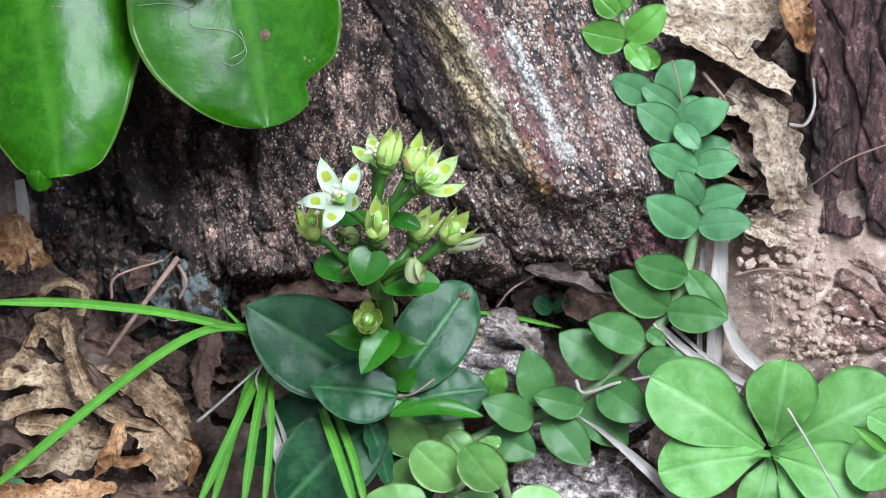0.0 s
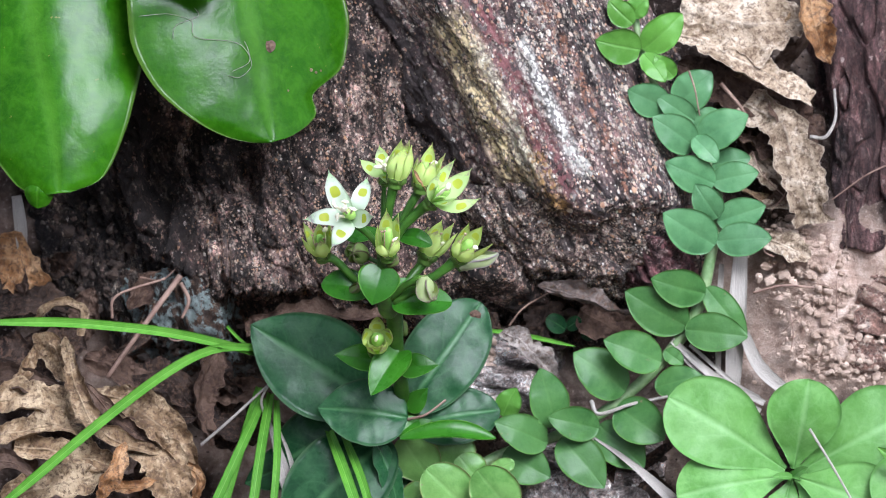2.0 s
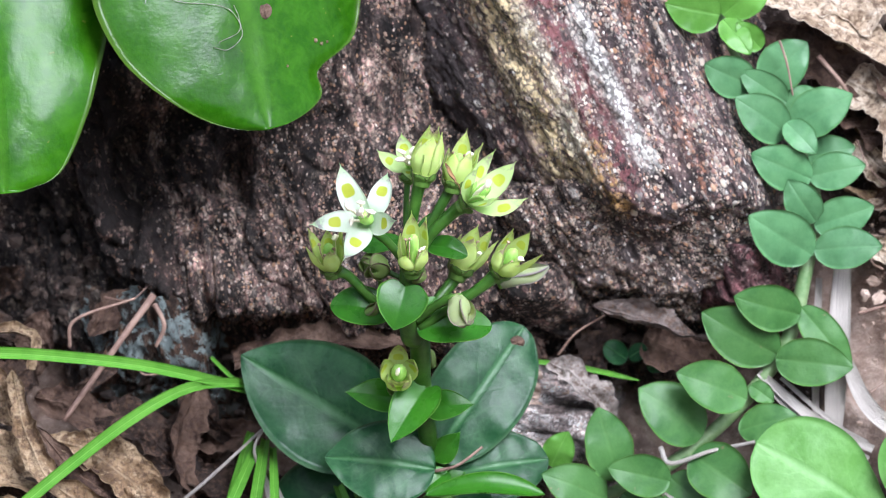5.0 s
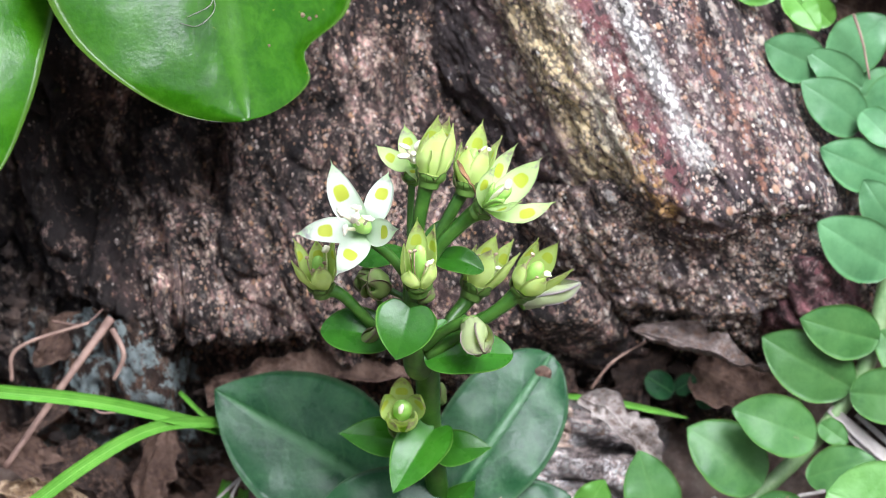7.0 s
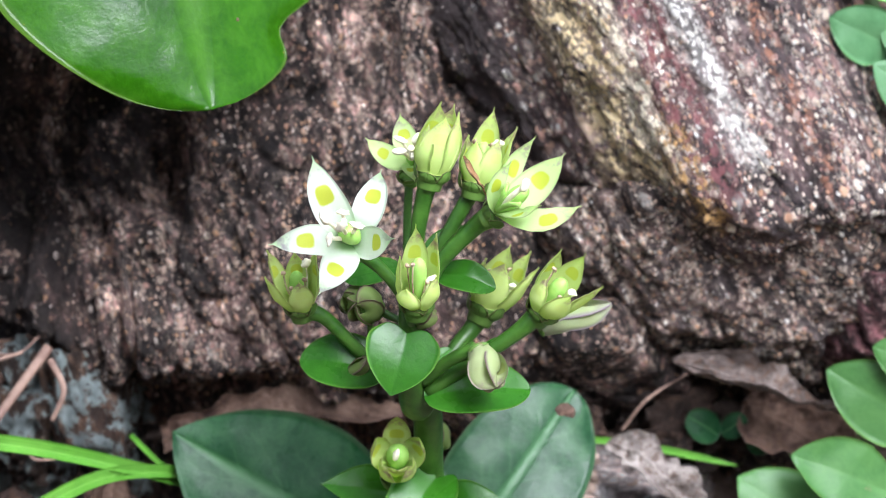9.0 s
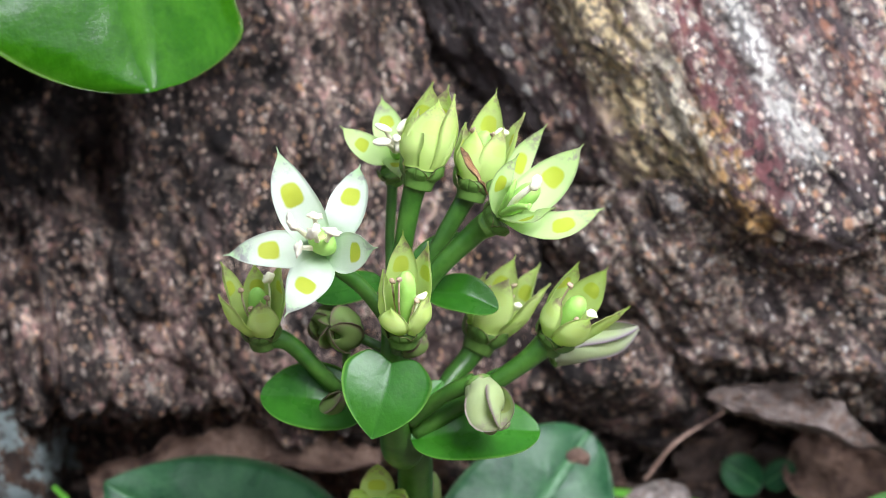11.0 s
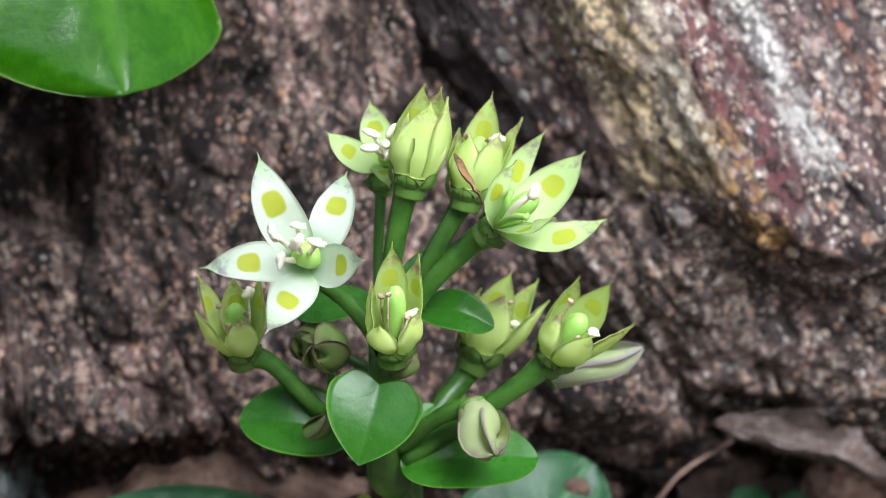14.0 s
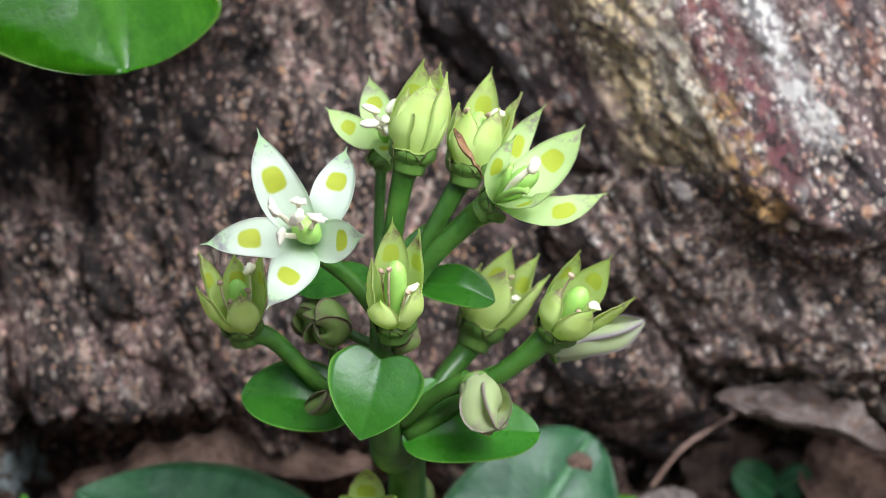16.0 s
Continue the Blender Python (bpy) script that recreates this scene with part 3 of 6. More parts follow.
WITHERED = plain_skin("withered_anther", (0.66, 0.52, 0.36), (0.26, 0.16, 0.10), 0.8, 700)
TAN = dry_skin("tan_dead_leaf", (0.080, 0.047, 0.023), (0.265, 0.175, 0.096), (0.55, 0.425, 0.270))
BROWN = dry_skin("brown_dead_leaf", (0.022, 0.012, 0.009), (0.060, 0.036, 0.026), (0.155, 0.102, 0.074))
RUST = dry_skin("rust_dead_leaf", (0.13, 0.055, 0.022), (0.30, 0.15, 0.06), (0.50, 0.32, 0.17), rough=0.5)
ASH = dry_skin("ashen_dead_leaf", (0.17, 0.120, 0.075), (0.42, 0.325, 0.225), (0.70, 0.60, 0.47))
STRAW = plain_skin("bleached_straw", (0.66, 0.62, 0.56), (0.27, 0.235, 0.195), 0.65, 2.0, 0, 0.9, (1.2, 16.0, 1.0))
TWIG = plain_skin("dry_twig", (0.30, 0.20, 0.15), (0.17, 0.10, 0.075), 0.7, 300)
# The wide black vein at -7.6 paints shade onto the boulder's left side.
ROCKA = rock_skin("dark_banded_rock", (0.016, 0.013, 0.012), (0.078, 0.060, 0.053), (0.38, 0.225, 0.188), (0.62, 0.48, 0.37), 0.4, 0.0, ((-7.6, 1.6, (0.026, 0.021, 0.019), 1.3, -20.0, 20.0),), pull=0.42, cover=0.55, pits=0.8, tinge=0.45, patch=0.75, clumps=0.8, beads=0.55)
# Here the black vein at -5.5 puts the block's left-hand shade into its colour.
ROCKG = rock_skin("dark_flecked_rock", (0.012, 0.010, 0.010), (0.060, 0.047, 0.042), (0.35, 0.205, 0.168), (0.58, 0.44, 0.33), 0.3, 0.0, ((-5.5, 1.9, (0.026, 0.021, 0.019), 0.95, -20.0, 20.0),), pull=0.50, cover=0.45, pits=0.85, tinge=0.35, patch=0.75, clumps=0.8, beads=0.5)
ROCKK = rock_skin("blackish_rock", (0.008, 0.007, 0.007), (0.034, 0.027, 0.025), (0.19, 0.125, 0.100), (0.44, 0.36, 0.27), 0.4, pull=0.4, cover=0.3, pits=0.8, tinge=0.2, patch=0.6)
ROCKB = rock_skin("striated_rock", (0.034, 0.028, 0.030), (0.132, 0.102, 0.099), (0.51, 0.305, 0.265), (0.96, 0.84, 0.68), 0.9, 0.0,
                  # The first, widest vein is painted shade for the flank turned from the light.
                  ((0.75, 1.45, (0.046, 0.036, 0.034), 1.30, -9.0, 9.0), (3.50, 0.42, (0.33, 0.120, 0.122), 0.78, -9.0, 0.3), (2.60, 0.66, (0.94, 0.75, 0.43), 1.45, -6.0, -0.5), (2.98, 0.24, (0.95, 0.86, 0.66), 1.15, -5.0, -1.0), (4.08, 0.27, (0.97, 0.93, 0.84), 2.20, -4.6, -0.4), (3.80, 0.09, (0.90, 0.82, 0.72), 1.0, -9.0, -2.0),
                   (5.05, 0.20, (0.54, 0.25, 0.15), 0.8, -9.0, 1.0), (4.70, 0.10, (0.88, 0.80, 0.70), 0.9, -9.0, -0.5), (5.45, 0.12, (0.80, 0.70, 0.58), 0.7, -9.0, 0.5), (3.20, 0.30, (0.76, 0.46, 0.17), 1.0, -1.6, 0.2)), pull=0.36, cover=0.45, pits=0.50, tinge=0.45, patch=0.35, clumps=0.42, beads=1.5)
ROCKH = rock_skin("broken_brown_rock", (0.024, 0.020, 0.020), (0.115, 0.090, 0.083), (0.46, 0.285, 0.230), (0.84, 0.70, 0.55), 0.8, pull=0.65, cover=0.65, pits=0.7, tinge=0.40, patch=0.5, clumps=0.6, beads=0.9)
ROCKF = rock_skin("broken_red_rock", (0.030, 0.018, 0.018), (0.125, 0.062, 0.062), (0.30, 0.120, 0.125), (0.52, 0.36, 0.32), 0.3, pull=0.7, cover=0.30, tinge=0.9)
ROCKL = rock_skin("lichen_rock", (0.020, 0.014, 0.012), (0.070, 0.045, 0.032), (0.17, 0.085, 0.045), (0.26, 0.20, 0.15), 0.1, 0.95, cover=0.2, tinge=0.7)
ROCKR = rock_skin("red_brown_rock", (0.030, 0.018, 0.018), (0.105, 0.058, 0.054), (0.18, 0.090, 0.080), (0.30, 0.21, 0.18), 0.2, pull=0.25, cover=0.12, pits=0.6, tinge=0.8)
ROCKP = rock_skin("pale_pink_rock", (0.10, 0.075, 0.066), (0.48, 0.385, 0.345), (0.66, 0.55, 0.49), (0.93, 0.90, 0.86), 1.0, pull=0.9, pits=0.65, cover=1.0, tinge=0.4, clumps=0.75)
ROCKC = rock_skin("crumbling_red_rock", (0.12, 0.065, 0.050), (0.27, 0.155, 0.118), (0.42, 0.250, 0.195), (0.66, 0.53, 0.43), 0.5, pull=0.7, pits=0.45, cover=0.6, tinge=0.7, clumps=0.45)
GREY = dry_skin("grey_dead_leaf", (0.10, 0.085, 0.074), (0.27, 0.232, 0.205), (0.50, 0.45, 0.40))
ASHBROWN = dry_skin("grey_brown_dead_leaf", (0.030, 0.023, 0.020), (0.082, 0.064, 0.055), (0.20, 0.165, 0.145))
# Near-black leaf colour that stands in for the shade in gaps of the litter.
DUSK = dry_skin("shade_dark_dead_leaf", (0.009, 0.006, 0.005), (0.022, 0.014, 0.011), (0.060, 0.040, 0.030))
SOIL = ground_skin()
CLOD = plain_skin("dry_clod", (0.26, 0.180, 0.132), (0.54, 0.420, 0.335), 0.9, 160, 0, 0.8)
HUMUS = plain_skin("humus_clod", (0.018, 0.012, 0.009), (0.075, 0.050, 0.037), 0.9, 180, 0, 0.8)


# ---- the ground: one sheet, from the foot of the bank out to the horizon ----
def spaced(inner, step, outer):
    """Even steps within inner, growing ones out to outer (cm)."""
    mid = np.arange(-inner, inner + step / 2, step)
    far, x, d = [], inner, step
    while x < outer:
        d *= 1.35
        x += d
        far.append(x)
    return np.r_[-np.array(far[::-1]), mid, far]


def ground():
    us, vs = spaced(16.0, 0.16, 60000.0), spaced(12.0, 0.16, 60000.0)
    u, v = [x.ravel() for x in np.meshgrid(us, vs)]
    q = np.stack([u, v, 0 * u], 1)
    near = np.exp(-((np.abs(u) / 26) ** 4) - ((np.abs(v) / 20) ** 4))
    w = -2.9 + 1.0 * layers(q * 0.16, 3, 3) + near * (0.35 * layers(q * 0.7, 3, 7) + 0.16 * layers(q * 2.3, 3, 9))
    w += 2.3 * np.clip((u - 5.0) / 4, 0, 1) * near * np.exp(-((np.clip(v - 1, 0, 99) / 3) ** 2)) - 1.3 * np.exp(-(((u + 5.5) / 2.5) ** 2) - (((v + 3.2) / 1.8) ** 2))
    w += 0.10 * np.clip(-v - 2.0, 0, 12)
    # below the bank the ground levels off, above it the slope goes on and eases
    p = np.stack([u, v, w], 1)
    up = unit(TURN.T @ np.array([0, 0, 1.0]))
    level = unit(np.array([0, 1.0, 0]) - up * up[1])
    low = np.clip(-v - 13.0, 0, None)
    high = np.clip(v - 40.0, 0, None)
    p[:, 1] = np.clip(v, -13.0, 40.0)
    p = p - low[:, None] * level + high[:, None] * level
    # added out of view: the ground climbs behind the camera, hiding low sky from reflections
    p = p + (np.clip(low - 170.0, 0, 320.0) * (1 + 0.15 * wave(q * 0.01, 6)))[:, None] * up
    ob = part("ground", (p, grid_faces(len(vs), len(us)), q), SOIL)
    tagged(ob, "dark humus and dry pinkish crumbly soil on a rocky bank", "ground", kind="structure")


ground()


# ---- boulders ----
def rock(name, centre, planes, material, grain, label, fine=70, soft=3.0, rough=0.12, layer=0.25, seed=0, lumps=0.35, cracks=0.35, holes=(), chunks=0.0):
    """A faceted stone: the space within planes, each (a point on it, its outward normal), worn and layered along its grain."""
    c = np.asarray(centre, float)
    a = np.linspace(-1, 1, fine)
    x, y = [k.ravel() for k in np.meshgrid(a, a)]
    o = np.ones_like(x)
    x, y = np.tan(x * np.pi / 4), np.tan(y * np.pi / 4)
    dirs, faces = [], []
    for n, (i, j, k) in enumerate(((x, y, o), (-x, y, -o), (o, y, -x), (-o, y, x), (x, o, -y), (x, -o, y))):
        dirs.append(np.stack([i, j, k], 1))
        faces += grid_faces(fine, fine, start=n * fine * fine)
    d = np.vstack(dirs)
    d /= np.linalg.norm(d, axis=1, keepdims=True)
    total = 0
    for spot, nrm in planes:
        nrm = unit(nrm)
        reach = nrm @ (np.asarray(spot, float) - c)
        total = total + (np.clip(d @ nrm, 0, None) / reach) ** (4 * soft)
    r = total ** (-1 / (4 * soft))
    g = unit(grain)
    b = unit(np.cross((0, 0, 1), g))
    n = np.cross(g, b)
    axes = np.stack([g, b, n])
    p = c + d * r[:, None]
    q = p @ axes.T
    shift = lumps * layers(p * 0.45 + seed, 3, seed)
    bands = layers(q * (0.12, 0.9, 0.9) + seed, 3, seed + 3, 0.6)
    shift = shift + layer * bands + layer * 0.6 * (np.abs(wave(q * (0.25, 2.1, 2.1) + seed, seed + 5)) - 0.2)
    shift = shift + rough * layers(q * (1.2, 2.6, 2.6) + seed, 4, seed + 8, 0.6)
    if chunks:
        # broken ledges: a few flat levels with steep risers
        for size, deep, k in ((0.55, 1.0, 21), (1.3, 0.45, 25)):
            level = 5.0 * layers(q * (0.5 * size, size, size) + seed, 3, seed + k, 0.5)
            base = np.floor(level)
            shift = shift + chunks * deep * 0.5 * (base + np.clip((level - base - 0.7) / 0.3, 0, 1))
    split = np.abs(wave(q * (0.16, 0.5, 0.5) + seed * 1.7, seed + 9) + 0.12 * wave(q * (0.8, 2.0, 2.0), seed + 10))
    shift = shift - cracks * np.exp(-((split / 0.045) ** 2)) - 0.6 * cracks * np.exp(-((np.abs(wave(q * (0.5, 1.3, 1.3) + seed, seed + 12)) / 0.04) ** 2))
    p = p + d * shift[:, None]
    for spot, a, b, deep in holes:
        off = p - np.asarray(spot, float)
        pull = np.exp(-(((off[:, 0] + 0.25 * wave(p * 1.5, 3)) / a) ** 2) ** 1.5 - ((off[:, 1] / b) ** 2) ** 1.5)
        p[:, 2] -= deep * pull * (p[:, 2] > -2.5)
    ob = part(name, (p, faces, p @ axes.T), material, None, origin=centre)
    # close the seams between the six sheets
    bm = bmesh.new()
    bm.from_mesh(ob.data)
    bmesh.ops.remove_doubles(bm, verts=bm.verts, dist=1e-6)
    bm.to_mesh(ob.data)
    bm.free()
    return tagged(ob, label, "rock")


GRAIN = (0.42, -0.9, 0.1)
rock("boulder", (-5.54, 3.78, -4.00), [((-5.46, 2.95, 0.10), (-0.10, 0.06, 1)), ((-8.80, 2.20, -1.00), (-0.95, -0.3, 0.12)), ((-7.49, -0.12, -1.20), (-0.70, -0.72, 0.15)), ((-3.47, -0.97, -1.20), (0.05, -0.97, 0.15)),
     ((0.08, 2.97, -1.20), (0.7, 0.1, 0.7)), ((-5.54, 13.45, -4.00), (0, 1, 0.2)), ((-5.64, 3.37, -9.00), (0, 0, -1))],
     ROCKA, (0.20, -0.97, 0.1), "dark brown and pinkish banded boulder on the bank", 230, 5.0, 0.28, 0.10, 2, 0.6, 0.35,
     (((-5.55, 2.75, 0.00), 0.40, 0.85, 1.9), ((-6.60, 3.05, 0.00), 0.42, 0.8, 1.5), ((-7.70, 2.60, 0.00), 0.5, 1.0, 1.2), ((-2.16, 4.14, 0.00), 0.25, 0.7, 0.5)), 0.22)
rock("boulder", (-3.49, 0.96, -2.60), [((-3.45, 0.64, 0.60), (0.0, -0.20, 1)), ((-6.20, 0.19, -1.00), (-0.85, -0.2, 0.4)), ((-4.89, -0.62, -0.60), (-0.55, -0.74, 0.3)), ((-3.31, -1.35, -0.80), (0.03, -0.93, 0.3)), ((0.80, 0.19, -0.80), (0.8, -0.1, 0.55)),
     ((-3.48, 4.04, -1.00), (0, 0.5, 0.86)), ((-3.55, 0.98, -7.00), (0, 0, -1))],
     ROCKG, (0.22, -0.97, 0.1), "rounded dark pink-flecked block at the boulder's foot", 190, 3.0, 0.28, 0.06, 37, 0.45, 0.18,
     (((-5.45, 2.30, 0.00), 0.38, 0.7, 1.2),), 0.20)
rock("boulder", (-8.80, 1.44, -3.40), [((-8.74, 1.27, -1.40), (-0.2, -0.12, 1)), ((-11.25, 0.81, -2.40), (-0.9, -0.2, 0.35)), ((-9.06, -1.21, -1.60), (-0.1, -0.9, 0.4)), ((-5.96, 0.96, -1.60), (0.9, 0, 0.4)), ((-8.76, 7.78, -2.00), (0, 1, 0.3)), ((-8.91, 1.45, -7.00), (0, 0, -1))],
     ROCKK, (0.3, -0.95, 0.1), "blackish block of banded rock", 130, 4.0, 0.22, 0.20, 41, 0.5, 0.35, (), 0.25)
rock("boulder", (3.08, 5.40, -3.00), [((3.60, 2.60, 1.95), (0.12, 0.08, 1)), ((1.40, 3.70, 1.98), (-0.66, -0.35, 0.66)), ((5.27, 3.90, 0.20), (0.82, 0.38, 0.42)), ((3.10, 1.50, 1.95), (-0.42, -0.84, 0.34)), ((4.90, 1.55, 1.85), (0.20, -0.93, 0.30)),
     ((5.95, 1.26, 0.00), (0.95, -0.2, 0.2)), ((2.20, -0.60, 0.00), (-0.15, -0.97, 0.15)), ((1.17, 13.56, -3.00), (-0.3, 1, 0.1)), ((2.80, 5.15, -9.00), (0, 0, -1))],
     ROCKB, GRAIN, "grey and maroon striated boulder with white crust streaks", 260, 12.0, 0.17, 0.06, 5, 0.20, 0.06, (), 0.14)
rock("boulder", (3.30, 0.35, -2.60), [((3.28, 0.03, 0.75), (-0.05, -0.42, 1)), ((1.35, 0.03, 0.00), (-0.75, -0.30, 0.5)), ((5.60, 0.27, 0.00), (0.80, -0.1, 0.5)), ((2.40, -0.42, -0.10), (-0.20, -0.93, 0.35)), ((4.60, -0.38, -0.10), (0.20, -0.93, 0.35)),
     ((3.22, 2.20, -2.00), (0, 1, 0)), ((3.29, 0.35, -7.00), (0, 0, -1))],
     ROCKH, (0.5, -0.85, 0.1), "broken dark foot of the striated boulder", 170, 6.0, 0.24, 0.05, 29, 0.30, 0.10, (), 0.30)
rock("boulder", (5.40, 0.10, -1.60), [((5.40, 0.20, 1.05), (0.25, -0.30, 1)), ((4.62, 0.20, 0.00), (-0.8, -0.25, 0.5)), ((6.18, 0.25, -0.20), (0.95, 0.1, 0.25)), ((5.20, -0.55, 0.00), (-0.10, -0.97, 0.3)),
     ((5.40, 1.10, -0.50), (0.1, 1, 0.2)), ((5.40, 0.10, -5.00), (0, 0, -1))],
     ROCKF, (0.6, -0.7, 0.1), "broken dark reddish foot of the striated boulder", 90, 5.0, 0.14, 0.10, 31, 0.25, 0.15)
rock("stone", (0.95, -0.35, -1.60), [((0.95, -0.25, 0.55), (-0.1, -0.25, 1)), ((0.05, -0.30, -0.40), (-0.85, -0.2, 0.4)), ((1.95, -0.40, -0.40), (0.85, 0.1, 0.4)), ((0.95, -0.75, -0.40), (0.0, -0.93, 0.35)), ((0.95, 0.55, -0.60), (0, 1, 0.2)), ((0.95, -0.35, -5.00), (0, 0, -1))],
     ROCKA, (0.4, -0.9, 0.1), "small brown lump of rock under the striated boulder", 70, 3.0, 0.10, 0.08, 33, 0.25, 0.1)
rock("stone", (-7.07, -1.21, -3.00), [((-7.01, -1.20, -0.30), (-0.2, -0.15, 1)), ((-8.92, -1.21, -2.50), (-1, 0, 0.2)), ((-5.67, -1.52, -2.50), (1, 0, 0.2)), ((-7.07, -2.61, -2.50), (0, -1, 0.3)), ((-7.07, 0.34, -3.00), (0, 1, 0.2)), ((-7.15, -1.22, -6.00), (0, 0, -1))],
     ROCKL, (0.2, -1, 0), "brown stone patched with grey-green lichen", 100, 3.0, 0.24, 0.10, 8, 0.4, 0.25, (), 0.25)
rock("stone", (3.48, -6.32, -1.80), [((3.45, -6.26, 0.60), (0.05, 0.25, 1)), ((1.47, -6.31, -1.50), (-1, 0, 0.2)), ((5.64, -6.31, -1.50), (1, 0.1, 0.2)), ((3.47, -4.98, -0.80), (0, 1, 0.4)), ((3.48, -8.65, -2.00), (0, -1, 0.1)), ((3.53, -6.38, -5.00), (0, 0, -1))],
     ROCKP, (1, -0.3, 0), "flat grey-pink stone with white patches", 90, 6.0, 0.10, 0.12, 12, 0.25)
rock("stone", (1.17, -3.06, -1.90), [((1.15, -3.04, 0.25), (0, 0.2, 1)), ((-0.24, -3.06, -1.90), (-1, 0, 0.2)), ((2.63, -3.21, -1.40), (1, 0, 0.3)), ((1.15, -2.44, -0.90), (0, 1, 0.4)), ((1.17, -4.31, -1.90), (0, -1, 0.2)), ((1.17, -3.09, -4.00), (0, 0, -1))],
     ROCKP, (1, -0.2, 0), "small pale pink stone half buried in soil", 70, 6.0, 0.10, 0.10, 15, 0.25)
rock("stone", (12.03, 4.07, -2.50), [((11.94, 4.04, -0.40), (-0.15, 0.1, 1)), ((9.90, 4.05, -1.50), (-0.95, 0, 0.3)), ((11.98, 0.03, -1.50), (0, -1, 0.25)), ((15.13, 4.07, -2.50), (1, 0, 0)), ((12.03, 11.52, -2.50), (0, 1, 0)), ((12.18, 4.12, -6.00), (0, 0, -1))],
     ROCKR, (0.05, -1, 0), "dark red-brown weathered rock with upright ridges", 130, 8.0, 0.12, 0.26, 19)
rock("stone", (12.18, -1.52, -2.20), [((12.09, -1.51, -0.30), (-0.1, 0.1, 1)), ((10.35, -1.20, -1.20), (-0.9, 0.2, 0.4)), ((12.12, -0.04, -1.00), (0, 1, 0.4)), ((12.14, -3.22, -1.60), (0, -1, 0.3)), ((14.96, -1.52, -2.00), (1, 0, 0)), ((12.29, -1.53, -5.00), (0, 0, -1))],
     ROCKC, (0.9, -0.4, 0), "crumbling red-brown rock set in dry soil", 80, 3.0, 0.10, 0.12, 23)
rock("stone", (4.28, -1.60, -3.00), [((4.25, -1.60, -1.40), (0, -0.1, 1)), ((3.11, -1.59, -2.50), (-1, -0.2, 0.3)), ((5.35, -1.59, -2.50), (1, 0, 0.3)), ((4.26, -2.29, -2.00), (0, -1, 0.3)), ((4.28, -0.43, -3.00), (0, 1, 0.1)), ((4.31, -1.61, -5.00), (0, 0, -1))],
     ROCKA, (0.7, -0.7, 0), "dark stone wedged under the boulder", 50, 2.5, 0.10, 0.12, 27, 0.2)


def crumb(g, spot, r):
    """One rough angular crumb of earth or grit."""
    p, f, t = ball(np.zeros(3), (r, r * g.uniform(0.5, 1.0)), (g.uniform(-1, 1), g.uniform(-1, 1), g.uniform(-1, 1)), 5, 6)
    p = p * np.array([[g.uniform(0.75, 1.2)] for _ in p]) * (g.uniform(0.7, 1.5), g.uniform(0.7, 1.3), 0.9)
    return p + spot, f, p * 2 + spot


def crumbs(name, patches, count, sizes, skin, label, seed):
    """Loose grit over patches of the bank: (u, v, half-width, half-height, level)."""
    g = random.Random(seed)
    out = []
    for _ in range(count):
        u, v, a, b, lev = g.choice(patches)
        out.append(crumb(g, np.array([u + a * g.gauss(0, 0.5), v + b * g.gauss(0, 0.5), lev + g.uniform(-0.25, 0.15)]), sizes[0] + (sizes[1] - sizes[0]) * g.random() ** 12))
    return tagged(part(name, joined(*out), skin, faceted=True), label, "soil", kind="stuff")


crumbs("soil_crumbs", ((9.6, -0.9, 1.6, 1.3, -0.55), (10.4, -2.4, 1.6, 1.0, -0.45), (8.9, 0.6, 0.6, 0.8, -0.6), (10.0, 0.5, 1.0, 0.6, -0.7), (1.2, -3.0, 1.0, 0.8, -0.9)), 8000, (0.010, 0.15), CLOD, "dry pinkish crumbs of soil and grit", 3)
crumbs("humus_crumbs", ((-6.5, -3.0, 2.5, 1.6, -1.6), (2.6, -1.6, 1.6, 0.6, -1.5), (4.2, -5.2, 1.5, 1.0, -0.6), (8.2, 4.5, 1.4, 2.4, -1.2), (1.5, -4.3, 1.2, 0.8, -0.8), (-9.5, 0.0, 1.5, 1.5, -1.5)), 1800, (0.03, 0.20), HUMUS, "dark crumbs of humus and bark", 4)


# ---- plants ----
OVAL = ovate(0.48, 0.62, 0.5)
EGG = ovate(0.42, 0.85, 0.5)
DISC = ovate(0.5, 0.5, 0.5)
VINEFORM = ovate(0.44, 0.84, 0.52)
SPEAR = ovate(0.35, 1.25, 0.7)


def HEART(s):
    """Broad across its lobes, then drawn to a point."""
    s = np.clip(s, 0, 1)
    return np.where(s < 0.25, 0.60 + 0.40 * np.sin(s / 0.25 * np.pi / 2), np.clip(1 - ((s - 0.25) / 0.75).clip(0) ** 2, 0, 1) ** 0.95)


def PETALFORM(s):
    """Drawn in at the foot, widest in the middle, with a drawn-out point."""
    s = np.clip(s, 0, 1)
    x = np.clip((s - 0.46) / 0.54, 0, 1)
    close = np.maximum(np.clip(1 - (x / 0.88) ** 2, 0, 1) ** 0.85, 0.30 * np.clip(1 - x, 0, 1) ** 0.8)
    return np.where(s < 0.46, 0.45 + 0.55 * np.sin(np.clip(s / 0.46, 0, 1) * np.pi / 2), close)


def GOBLET(s):
    """Broad from the foot, then drawn to a point."""
    s = np.clip(s, 0, 1)
    x = np.clip((s - 0.42) / 0.58, 0, 1)
    return np.where(s < 0.42, 0.72 + 0.28 * np.sin(np.clip(s / 0.42, 0, 1) * np.pi / 2), np.maximum(np.clip(1 - (x / 0.90) ** 2, 0, 1), 0.30 * np.clip(1 - x, 0, 1) ** 0.9))


